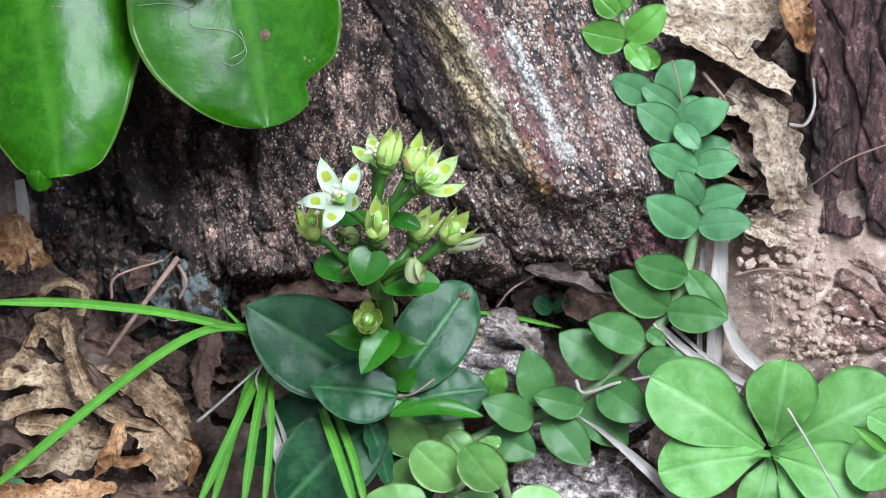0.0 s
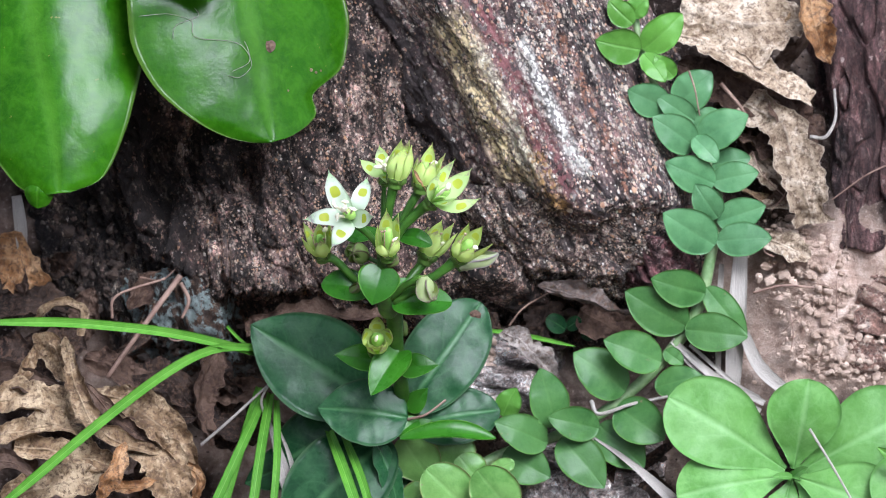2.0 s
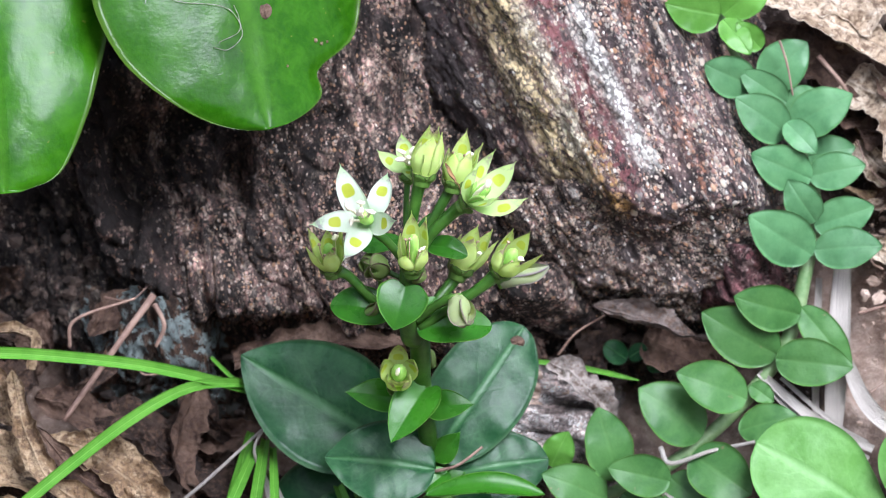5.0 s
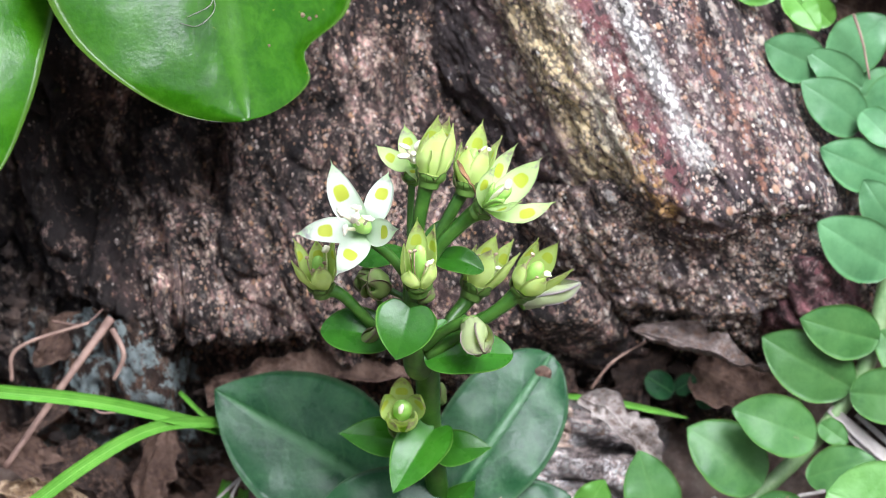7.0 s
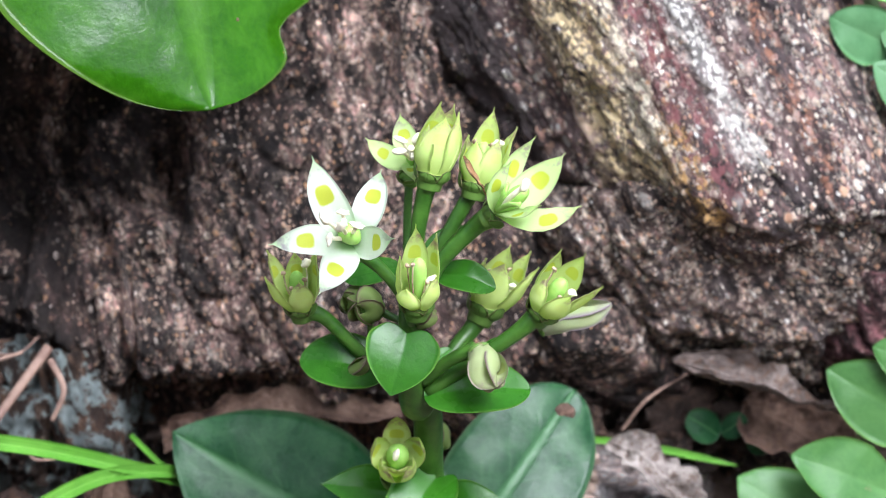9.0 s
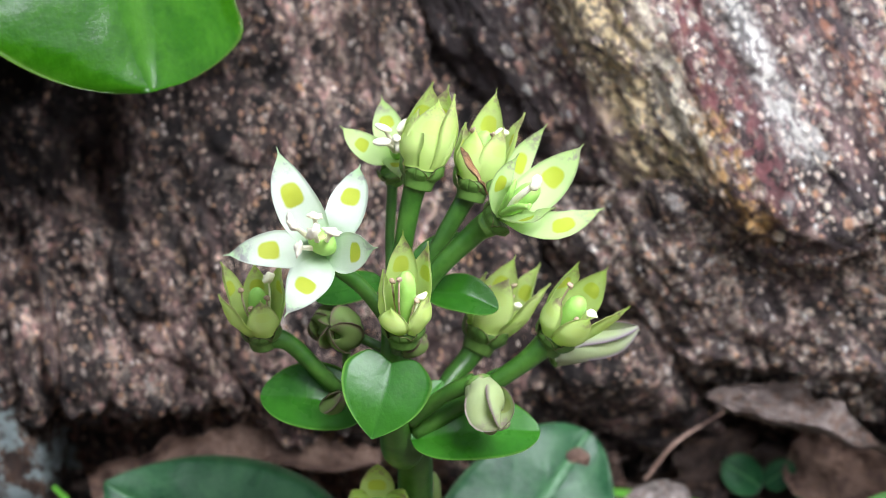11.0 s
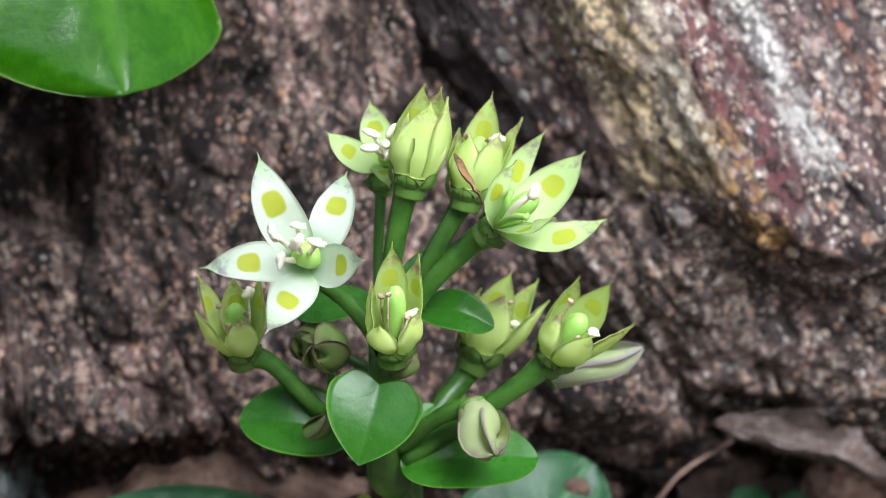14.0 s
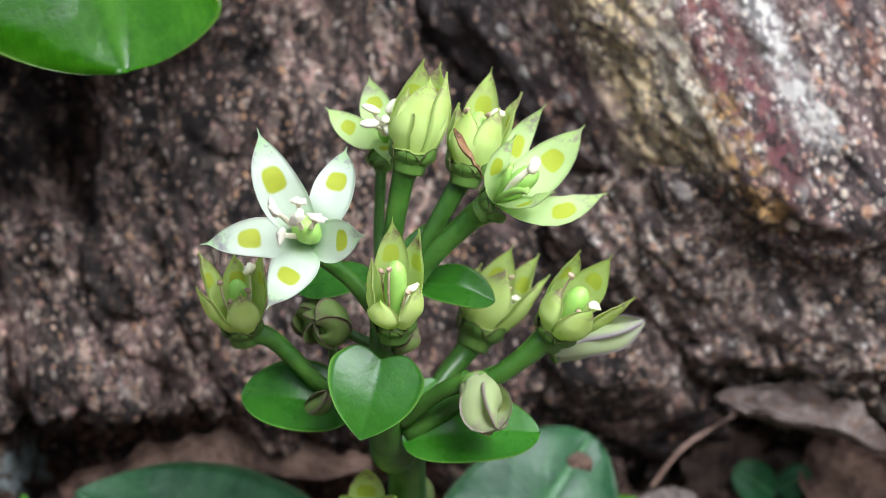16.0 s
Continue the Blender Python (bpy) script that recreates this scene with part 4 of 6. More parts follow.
def spoon(s):
    """Broad and rounded towards the tip, drawn in to a narrow foot."""
    return np.clip(1 - ((s - 0.66) / 0.34).clip(0) ** 2, 0, 1) ** 0.5 * np.where(s < 0.66, 0.10 + 0.90 * np.sin(np.clip(s / 0.66, 0, 1) * np.pi / 2) ** 1.5, 1.0)


def bladeform(s):
    return np.minimum(1.0, 0.75 + s) * np.clip((1 - s) / 0.25, 0, 1) ** 0.6


def TONGUE(s):
    """A broad leaf drawn in to a blunt, nearly square tip."""
    x = np.asarray(s, float)
    reach = 0.05 * np.clip((1 - x) / 0.10, 0.15, 1)
    return np.mean([np.interp(np.clip(x + d * reach, 0, 1), (0, 0.15, 0.30, 0.47, 0.60, 0.72, 0.82, 0.89, 0.955, 0.985, 1.0), (0.15, 0.60, 0.88, 1.0, 0.95, 0.83, 0.67, 0.54, 0.43, 0.30, 0.06)) for d in np.linspace(-1, 1, 9)], axis=0)


def leaf(parent, base, tip, width, skin, form=OVAL, lift=0.0, normal=(0, 0, 1), name="leaf", label="", **more):
    """One leaf from base to tip, arched by lift (in its own lengths)."""
    b, t = np.array(base, float), np.array(tip, float)
    long = np.linalg.norm(t - b)
    mid = (b + t) / 2 + unit(normal) * lift * long
    return part(name, strip([b, mid, t], width, form, normal, **more), skin, parent, label)


def top_of(ob, u, v):
    """The place on a part's upper face at u, v."""
    spot = np.array(ob.parent.location) if ob.parent else np.array(ob.location)
    p = (np.array([x.co for x in ob.data.vertices]) + spot - BASE) @ TURN / CM
    p = p[: len(p) // 2]
    return p[((p[:, :2] - (u, v)) ** 2).sum(1).argmin()] + (0, 0, 0.008)


rng = random.Random(4)


def tilt(amount=0.3):
    return (rng.uniform(-amount, amount), rng.uniform(-amount, amount) + 0.1, 1.0)


# broad-leaved plant over the boulder
broad = thing("broadleaf_plant", (-9.77, 13.26, 0.00), "glossy bright green broad leaves hanging over the boulder", "plant")
part("stem", tube([(-9.77, 13.26, 0.00), (-9.36, 12.51, 3.00), (-8.86, 11.99, 4.50)], [0.35, 0.25], 10), STALK, broad)
part("leaf", strip([(-10.75, 11.30, 2.40), (-10.98, 6.68, 3.30), (-10.46, 3.62, 4.10), (-10.28, 1.93, 4.30)], 5.90, TONGUE, (-0.10, 0.10, 1), 60, 35, fold=0.0, cup=-0.34, thick=0.05, ruffle=0.04, bump=0.035, ribs=0.03, seed=2), GLOSSY, broad, "large glossy leaf with a curled tip")
part("leaf", strip([(-10.74, 2.42, 4.02), (-10.84, 1.96, 4.16), (-10.86, 1.54, 4.00)], 0.92, ovate(0.5, 0.34, 0.25), (-0.2, -0.2, 1), 18, 13, roll=-0.9, thick=0.05), GLOSSY, broad, "curled leaf tip showing its paler underside")
SHEET = strip([(-6.45, 11.01, 2.40), (-5.49, 7.18, 3.30), (-4.72, 3.25, 3.80)], 6.22, ovate(0.58, 0.60, 0.5), (0.45, 0.06, 1), 60, 41, fold=0.0, cup=-0.22, thick=0.05, ruffle=0.05, bump=0.035, ribs=0.0, seed=5, notch=(0.86, -1, 0.30, 0.050))
part("leaf", SHEET, GLOSSY, broad, "large glossy leaf with a nibbled margin and a brown spot")


def on_sheet(p, gap):
    """The place on the broad leaf's upper face under p."""
    top = SHEET[0][: len(SHEET[0]) // 2]
    near = np.argsort(((top[:, :2] - np.array(p)[:2]) ** 2).sum(1))[:3]
    return np.array([p[0], p[1], top[near, 2].mean() + gap])


spot = on_sheet((-4.83, 5.75, 3.50), 0.0)
sp, sf, st = ball(spot, (0.17, 0.03), (0.05, 0.1, 1), 8, 18, 0.0, 0.5, 3)
part("scar", (sp, sf, st), BROWN, broad, "small round brown scar")
for p, r in (((-3.73, 5.14, 3.50), 0.05), ((-3.60, 5.08, 3.50), 0.04), ((-3.48, 5.12, 3.50), 0.03), ((-4.33, 4.59, 3.50), 0.03)):
    part("scar", ball(on_sheet(p, 0.0), (r, 0.02), (0.05, 0.1, 1), 6, 10), TAN, broad, "tiny tan scar")
leaf(broad, (-6.87, 10.46, 5.00), (-6.35, 6.87, 4.60), 2.62, GLOSSY, EGG, 0.06, (0, 0.3, 1), n=24, m=13, fold=0.1, thick=0.05, ruffle=0.05)

# grass tuft
tuft = thing("grass_tuft", (-5.16, -3.05, -0.50), "bright green grass tuft with arching narrow blades", "grass")
for pts, w in (
    ([(-5.07, -2.33, 0.60), (-5.90, -2.09, 1.10), (-7.42, -1.75, 1.50), (-8.95, -1.56, 1.80), (-10.46, -1.45, 1.90), (-12.91, -1.45, 2.00)], 0.26),
    ([(-5.07, -2.13, 0.80), (-6.35, -2.19, 1.30), (-7.57, -2.79, 1.80), (-9.23, -4.03, 2.20), (-11.05, -5.55, 2.50), (-12.88, -7.05, 2.60)], 0.26),
    ([(-5.02, -3.47, 0.40), (-5.66, -4.86, 1.40), (-6.72, -7.14, 2.00)], 0.26),
    ([(-4.84, -3.35, 0.40), (-5.12, -5.01, 1.60), (-5.42, -7.14, 2.20)], 0.26),
    ([(-4.68, -3.52, 0.60), (-4.67, -5.16, 1.80), (-4.86, -7.14, 2.30)], 0.20),
    ([(-5.15, -3.19, 0.20), (-5.83, -5.49, 1.00), (-6.32, -7.17, 1.40)], 0.23),
    ([(-3.30, -4.33, 1.20), (-2.76, -5.76, 2.40), (-2.30, -7.20, 2.80)], 0.29),
    ([(-2.89, -4.49, 1.20), (-2.39, -5.76, 2.20), (-2.02, -7.20, 2.60)], 0.23),
    ([(-5.99, -1.58, 0.10), (-5.60, -1.97, 0.40), (-5.30, -2.20, 0.50)], 0.09),
    ([(0.82, -1.71, -0.30), (1.77, -1.83, -0.50), (3.24, -2.15, -0.50)], 0.12),
):
    part("blade", strip(pts, w, bladeform, (0.1, 0.25, 1), n=34, m=7, fold=0.45, thick=0.015, ribs=0.03), BLADE, tuft)

# flowering plant: dark rosette
plant = thing("flowering_plant", (-1.31, -4.20, -0.20), "small flowering herb with pale green star flowers and dark rosette leaves", "plant")
ROSETTE = (
    ((-2.15, -3.52, 1.20), (-5.35, -1.53, 1.00), 2.71, EGG, 0.02, (-0.05, 0.2, 1)),
    ((-1.30, -3.79, 1.60), (0.72, -0.96, 0.60), 2.09, ovate(0.5, 0.55, 0.5), 0.06, (0.15, 0.2, 1)),
    ((-2.84, -4.27, 0.40), (-4.85, -5.35, 0.20), 1.92, EGG, 0.05, (-0.1, 0.2, 1)),
    ((-3.46, -4.89, 0.00), (-5.54, -5.74, -0.20), 1.23, EGG, 0.05, (-0.1, 0.2, 1)),
    ((-1.12, -4.18, 1.40), (1.21, -3.79, 1.00), 1.62, OVAL, 0.08, (0.1, 0.35, 1)),
    ((-1.23, -3.97, 2.00), (-3.59, -3.70, 2.00), 1.85, EGG, 0.06, (-0.1, 0.3, 1)),
    ((-1.73, -4.49, 1.20), (-4.39, -7.00, 1.60), 2.54, OVAL, 0.06, (-0.2, 0.2, 1)),
    ((-2.06, -4.59, 1.60), (-1.45, -6.40, 1.40), 0.77, OVAL, 0.05, (0.6, 0.1, 0.8)),
    ((-1.62, -4.73, 0.60), (-0.38, -6.88, 0.40), 1.38, OVAL, 0.05, (0.2, 0.2, 1)),
)
for b, t, w, form, lift, nor in ROSETTE:
    leaf(plant, b, t, w, DARK, form, lift, nor, n=30, m=17, fold=0.10, cup=-0.08, thick=0.04, ruffle=0.03, bump=0.05, ribs=0.03, label="dark bluish-green rosette leaf")
leaf(plant, (-1.45, -4.52, 2.20), (1.09, -4.52, 2.20), 0.71, STEMLEAF, ovate(0.6, 0.8, 0.6), 0.10, (0.0, 0.75, 0.8), n=26, m=13, roll=0.9, thick=0.03, label="narrow bright leaf with a rolled margin")

sp, sf, st = ball((0.0, 0.0, 0.0), (0.16, 0.012), (0.1, 0.1, 1), 8, 16, 0.0, 0.4, 9)
part("scar", (sp + top_of(plant.children[1], 0.58, -1.36), sf, st), BROWN, plant, "brown blotch on a rosette leaf")

# stem and its pairs of leaves
NODE = (-1.79, -1.03, 4.20)
part("stem", tube([(-1.26, -4.15, 0.40), (-1.38, -3.33, 1.80), (-1.54, -2.10, 3.00), (-1.59, -1.18, 3.80), NODE, (-1.84, -0.43, 4.90), (-1.86, 0.01, 5.20), (-1.87, 0.56, 5.30)], [0.19, 0.20, 0.21, 0.22, 0.22, 0.19, 0.17, 0.14], 14, 60, (0.52,)), STALK, plant)
for b, t, w, form, lift, nor, more in (
    ((-1.91, -0.07, 5.60), (-2.16, -0.99, 5.70), 1.10, HEART, 0.06, (0, 0.1, 1), dict(fold=0.14, lobe=0.09)),
    ((-2.18, -0.63, 4.60), (-3.47, -0.45, 4.50), 0.90, OVAL, 0.08, (0.1, 0.45, 1), dict(fold=0.2)),
    ((-1.65, -1.01, 4.60), (-0.07, -0.92, 4.40), 0.90, OVAL, 0.10, (-0.1, 0.5, 1), dict(fold=0.2)),
    ((-1.45, 0.80, 4.80), (-0.59, 0.56, 5.00), 0.55, OVAL, 0.14, (0.1, 0.6, 1), dict(fold=0.1)),
    ((-1.97, 0.90, 4.70), (-2.81, 0.72, 4.50), 0.42, OVAL, 0.05, (-0.1, 0.5, 1), dict(fold=0.1)),
    ((-1.63, 1.05, 4.40), (-0.93, 1.44, 4.20), 0.42, OVAL, 0.08, (0.1, 0.3, 1), dict(fold=0.1)),
    ((-1.77, -0.83, 4.30), (-1.24, -0.31, 4.30), 0.37, OVAL, 0.08, (0.1, 0.3, 1), dict(fold=0.1)),
    ((-0.85, -0.48, 4.00), (-0.28, -0.11, 4.00), 0.24, SPEAR, 0.10, (0.1, 0.5, 1), dict(fold=0.3)),
    ((-1.44, -2.22, 3.20), (-2.20, -3.37, 3.60), 0.98, HEART, 0.05, (-0.2, 0.2, 1), dict(fold=0.30, lobe=0.1)),
    ((-1.90, -2.48, 2.60), (-3.16, -2.31, 2.70), 0.77, SPEAR, 0.05, (0, 0.4, 1), dict(fold=0.15)),
    ((-1.48, -2.68, 2.60), (-0.41, -2.59, 2.70), 0.71, SPEAR, 0.08, (0, 0.4, 1), dict(fold=0.2)),
    ((-1.27, -3.79, 1.60), (-0.69, -3.19, 1.80), 0.58, SPEAR, 0.06, (0.3, 0.2, 1), dict(fold=0.3)),
    ((-0.96, -4.01, 1.80), (-1.51, -4.46, 2.00), 0.55, EGG, 0.06, (-0.2, 0.2, 1), dict(fold=0.2)),
    ((-1.12, -4.13, 1.40), (-0.61, -3.64, 1.20), 0.71, EGG, 0.06, (0.2, 0.2, 1), dict(fold=0.2)),
):
    leaf(plant, b, t, w, STEMLEAF, form, lift, nor, n=26, m=15, thick=0.035, bump=0.02, ribs=0.012, **more)


def stalk(points, r):
    part("pedicel", tube(points, [0.66 * x for x in r], 12, 20), STALK, plant)


def calyx(base, axis, r, label):
    """The cup of blunt sepals into which a stalk widens; the flower's other pieces go under it."""
    ax = unit(axis)
    b = np.array(base, float)
    cup = tube([b - ax * r * 0.60, b - ax * r * 0.25, b + ax * r * 0.05, b + ax * r * 0.30], [r * 0.60, r * 0.66, r * 0.78, r * 0.76], 16, 14)
    cup[2][:, 1] *= 0.5
    x = unit(np.cross(ax, (0.2, 0.1, 1)))
    y = np.cross(ax, x)
    pieces = [cup]
    for k in range(5):
        e = x * math.cos(k * 1.257 + 0.5) + y * math.sin(k * 1.257 + 0.5)
        pieces.append(strip([b + e * r * 0.56 - ax * r * 0.30, b + e * r * 0.92 + ax * r * 0.05, b + e * r * 1.02 + ax * r * (0.25 + 0.12 * (2 * k % 5))], r * 1.0, ovate(0.45, 0.62, 0.4), e, 12, 9, thick=0.02, cup=-0.32, ruffle=0.008, seed=k))
    return part("flower", joined(*pieces), SEPAL, plant, label)


def petal(flower, base, mid, tip, width, normal, skin, form=PETALFORM, **more):
    return part("petal", strip([base, mid, tip], width, form, normal, 20, 11, thick=0.025, **{"cup": 0.15, "crinkle": 0.03, "freq": 2.0, **more}), skin, flower)


def heart_of(flower, base, axis, r, long, fresh=True, spread=0.5, seed=0, heads=1.0):
    """Ovary and stamens."""
    ax = unit(axis)
    b = np.array(base, float)
    part("ovary", ball(b + ax * long * 0.45, (r * 0.55, long * 0.55), ax, 10, 12, -0.35), OVARY, flower)
    x = unit(np.cross(ax, (0.2, 0.1, 1)))
    y = np.cross(ax, x)
    g = random.Random(seed)
    for k in range(5):
        a = k * 1.257 + g.uniform(-0.3, 0.3)
        e = x * math.cos(a) + y * math.sin(a)
        end = b + ax * long * (g.uniform(0.8, 1.2) if fresh else g.uniform(0.4, 1.15)) + e * r * (0.7 + spread)
        line = tube([b + e * r * 0.4, b + ax * long * 0.5 + e * r * 0.8, end], [0.026, 0.018] if fresh else [0.018, 0.012], 6, 8)
        head = ball(end, (0.034 * heads, 0.062 * heads) if fresh else (0.030, 0.042) if k else (0.055, 0.075), unit(e + 0.3 * ax), 8, 9, lumps=0.3 if fresh else 1.1, seed=k)
        part("stamen", joined(line, head), STAMEN if fresh or k == 0 else WITHERED, flower)


def cup_flower(base, tip, r, long, tips, skin=PETALGREEN, open_by=1.0, fresh=False, seed=0, label="half-open pale green flower", heart=True, wide=1.5):
    """A half-open flower: petals round an axis. tips: for each petal its turn (degrees), length and outward lean."""
    b = np.array(base, float)
    ax = unit(np.array(tip, float) - b)
    x = unit(np.cross(ax, (0, 0, 1)))
    y = np.cross(ax, x)
    f = calyx(base, ax, r, label)
    for turn, size, lean in tips:
        e = x * math.cos(radians(turn)) + y * math.sin(radians(turn))
        h = long * size
        p0 = b + e * r * 0.75 + ax * r * 0.3
        p1 = b + e * r * (1.03 + lean * 0.9) + ax * h * 0.44
        p2 = b + e * (r * 0.85 + lean * h * 0.75) * open_by + ax * h
        petal(f, p0, p1, p2, r * wide, -e, skin, GOBLET, cup=0.42)
    if heart:
        heart_of(f, b + ax * r * 0.5, ax, r * 0.8, long * 0.55, fresh, 0.2, seed)
    return f


# the wide open star
star = calyx((-2.69, 1.21, 5.60), (-0.1, 0.25, 1), 0.20, "wide open white-green star flower with yellow spots")
C = np.array((-2.70, 1.24, 5.90))
for tip, mid, w, nor in (
    ((-3.29, 2.52, 6.40), (-3.08, 1.86, 6.40), 0.54, (0.15, 0.0, 1)),
    ((-2.26, 2.32, 5.70), (-2.45, 1.75, 6.00), 0.50, (-0.35, 0.1, 1)),
    ((-2.11, 1.30, 6.80), (-2.39, 1.24, 6.40), 0.50, (-0.4, 0.1, 1)),
    ((-3.21, 0.48, 6.70), (-2.95, 0.87, 6.50), 0.53, (0.1, 0.35, 1)),
    ((-3.94, 1.22, 6.40), (-3.37, 1.28, 6.50), 0.47, (0.1, 0.25, 1)),
):
    petal(star, C + (np.array(tip) - C) * 0.03, mid, tip, w, nor, PETAL)
star_ovary = part("ovary", ball(np.array((-2.73, 1.36, 6.25)), (0.15, 0.23), (-0.5, 0.4, 0.75), 12, 14, -0.2), OVARY, star)
for tip, way, size in (((-3.13, 1.59, 7.10), (-0.4, 0.9, 0.1), 1.5), ((-2.86, 1.68, 7.00), (0.9, -0.1, 0.2), 1.3), ((-2.88, 1.48, 7.30), (0.3, 0.4, 0.8), 2.0), ((-2.65, 1.48, 7.10), (0.9, -0.25, 0.2), 1.5), ((-3.04, 1.30, 7.00), (0.1, 0.9, 0.2), 1.3)):
    end = np.array(tip)
    foot = np.array((-2.73, 1.29, 6.00)) + (end - C) * (0.25, 0.25, 0.0)
    line = tube([foot, foot * 0.5 + end * 0.5 + (0, 0, 0.05), end], [0.040, 0.026], 7, 10)
    part("stamen", joined(line, ball(end, (0.036 * size, 0.075 * size), way, 11, 12, lumps=0.8, seed=int(size * 90))), STAMEN, star)
stalk([(-1.86, 0.31, 5.20), (-2.23, 0.82, 5.30), (-2.70, 1.19, 5.50)], [0.12, 0.16])

# lower flower under the star
cup_flower((-3.45, 0.27, 5.00), (-3.52, 0.83, 5.30), 0.26, 0.95, [(150, 1.0, 0.28), (205, 0.78, 0.5), (275, 0.66, 0.12), (20, 0.95, 0.18), (85, 0.92, 0.05)], seed=2)
stalk([(-2.25, -0.64, 4.40), (-2.64, -0.29, 4.70), (-3.10, 0.16, 4.90), (-3.40, 0.26, 5.00)], [0.16, 0.15, 0.16, 0.22])
# flower facing the viewer
cup_flower((-1.77, 0.29, 5.70), (-1.73, 1.18, 6.25), 0.28, 1.29, [(105, 1.0, 0.0), (40, 0.9, 0.08), (175, 0.66, 0.05), (240, 0.40, 0.2), (320, 0.52, 0.15)], seed=4)
stalk([(-1.86, -0.19, 5.00), (-1.84, 0.07, 5.30), (-1.77, 0.29, 5.60)], [0.13, 0.16])
# closed flower on its thick stalk
cup_flower((-1.53, 2.19, 5.40), (-1.30, 3.19, 5.60), 0.29, 1.11, [(275, 0.88, -0.06), (345, 0.95, 0.0), (60, 1.0, 0.0), (130, 1.0, -0.06), (205, 0.72, 0.05)], seed=5, open_by=0.75, label="closed pale green flower", heart=False, wide=1.95)
stalk([(-1.78, 0.56, 4.80), (-1.74, 1.30, 5.10), (-1.63, 1.92, 5.30), (-1.54, 2.17, 5.40)], [0.16, 0.17, 0.20, 0.25])
# flower behind it
cup_flower((-0.88, 2.04, 4.90), (-0.69, 2.83, 5.00), 0.28, 1.02, [(85, 1.18, 0.0), (15, 1.0, 0.22), (160, 0.72, 0.06), (240, 0.70, 0.0), (310, 0.80, 0.08)], seed=6)
stalk([(-1.67, 0.42, 4.50), (-1.38, 1.17, 4.70), (-1.00, 1.85, 4.80), (-0.90, 2.01, 4.90)], [0.13, 0.15, 0.18, 0.24])
# flower open to one side
side = calyx((-0.66, 1.62, 5.50), (0.8, 0.45, 0.3), 0.25, "open pale green flower leaning outwards")
S = np.array((-0.59, 1.68, 5.60))
for tip, mid, w, nor in (
    ((0.66, 1.76, 5.80), (0.02, 1.53, 6.10), 0.40, (0, 0.55, 0.9)),
    ((0.44, 2.54, 5.40), (0.00, 2.07, 5.40), 0.53, (-0.2, 0.1, 1)),
    ((0.03, 2.80, 4.90), (-0.31, 2.34, 4.90), 0.36, (0.3, -0.2, 1)),
    ((-0.38, 2.41, 6.10), (-0.62, 2.01, 6.10), 0.31, (0.5, -0.1, 0.8)),
    ((0.04, 1.77, 6.40), (-0.28, 1.62, 6.20), 0.31, (0.1, 0.7, 0.7)),
):
    petal(side, S + (np.array(tip) - S) * 0.02, mid, tip, w, nor, PETALPALE)
part("ovary", ball(np.array((-0.35, 1.86, 5.85)), (0.13, 0.29), (0.72, 0.60, 0.25), 12, 14, -0.25), OVARY, side)
for tip, size in (((-0.19, 2.05, 6.40), 1.9), ((-0.28, 1.77, 6.50), 0.8), ((-0.44, 2.06, 6.20), 0.8)):
    end = np.array(tip)
    line = tube([(-0.58, 1.70, 5.80), end * 0.5 + np.array((-0.55, 1.77, 6.10)) * 0.5, end], [0.05, 0.035], 7, 10)
    part("stamen", joined(line, ball(end, (0.036 * size, 0.06 * size), (0.4, 0.9, 0.2), 9, 10, lumps=0.4, seed=int(size * 50))), STAMEN if size > 1 else OVARY, side)
stalk([(-1.74, 0.19, 4.80), (-1.42, 0.92, 5.10), (-0.92, 1.44, 5.30), (-0.69, 1.61, 5.50)], [0.14, 0.17, 0.20, 0.25])
# small flower behind, with fresh stamens
back = calyx((-1.82, 2.20, 4.30), (-0.2, 0.8, 0.5), 0.19, "small open flower with white stamens")
B = np.array((-1.81, 2.42, 4.50))
for tip, mid, w, nor in (((-2.48, 2.80, 4.80), (-2.14, 2.51, 4.80), 0.35, (0.3, 0.2, 1)), ((-1.96, 3.16, 4.30), (-1.88, 2.77, 4.30), 0.37, (0, -0.2, 1)), ((-1.38, 2.99, 4.20), (-1.53, 2.67, 4.20), 0.33, (0, 0, 1)), ((-1.76, 2.13, 5.10), (-1.79, 2.29, 5.00), 0.34, (0, 0.5, 1))):
    petal(back, B + (np.array(tip) - B) * 0.03, mid, tip, w, nor, PETALPALE)
part("ovary", ball(np.array((-1.79, 2.48, 4.75)), (0.09, 0.16), (0, 0.5, 0.8), 10, 12, -0.25), OVARY, back)
for tip, way, size in (((-1.97, 2.75, 5.30), (0.9, -0.35, 0.1), (8, 18)), ((-1.74, 2.77, 5.30), (0.6, 0.8, 0.1), (9, 17)), ((-1.99, 2.58, 5.40), (1.0, 0.0, 0.1), (9, 19)), ((-1.82, 2.62, 5.50), (0.2, 0.2, 1), (9, 9)), ((-1.79, 2.52, 5.40), (0.3, -0.9, 0.2), (9, 13))):
    end = np.array(tip)
    line = tube([(-1.80, 2.45, 4.70), end * 0.5 + np.array((-1.80, 2.50, 5.00)) * 0.5, end], [0.03, 0.022], 6, 8)
    part("stamen", joined(line, ball(end, (size[0] / 167, size[1] / 167), way, 9, 10, lumps=0.15)), STAMEN, back)
stalk([(-1.85, 0.55, 4.20), (-1.87, 1.30, 4.20), (-1.83, 2.17, 4.30)], [0.08, 0.10])
# two flowers to the other side
cup_flower((-0.75, 0.22, 4.00), (-0.36, 1.03, 4.10), 0.31, 0.99, [(100, 1.08, 0.0), (40, 1.12, 0.08), (345, 0.98, 0.28), (180, 0.75, 0.04), (265, 0.85, 0.0)], seed=9)
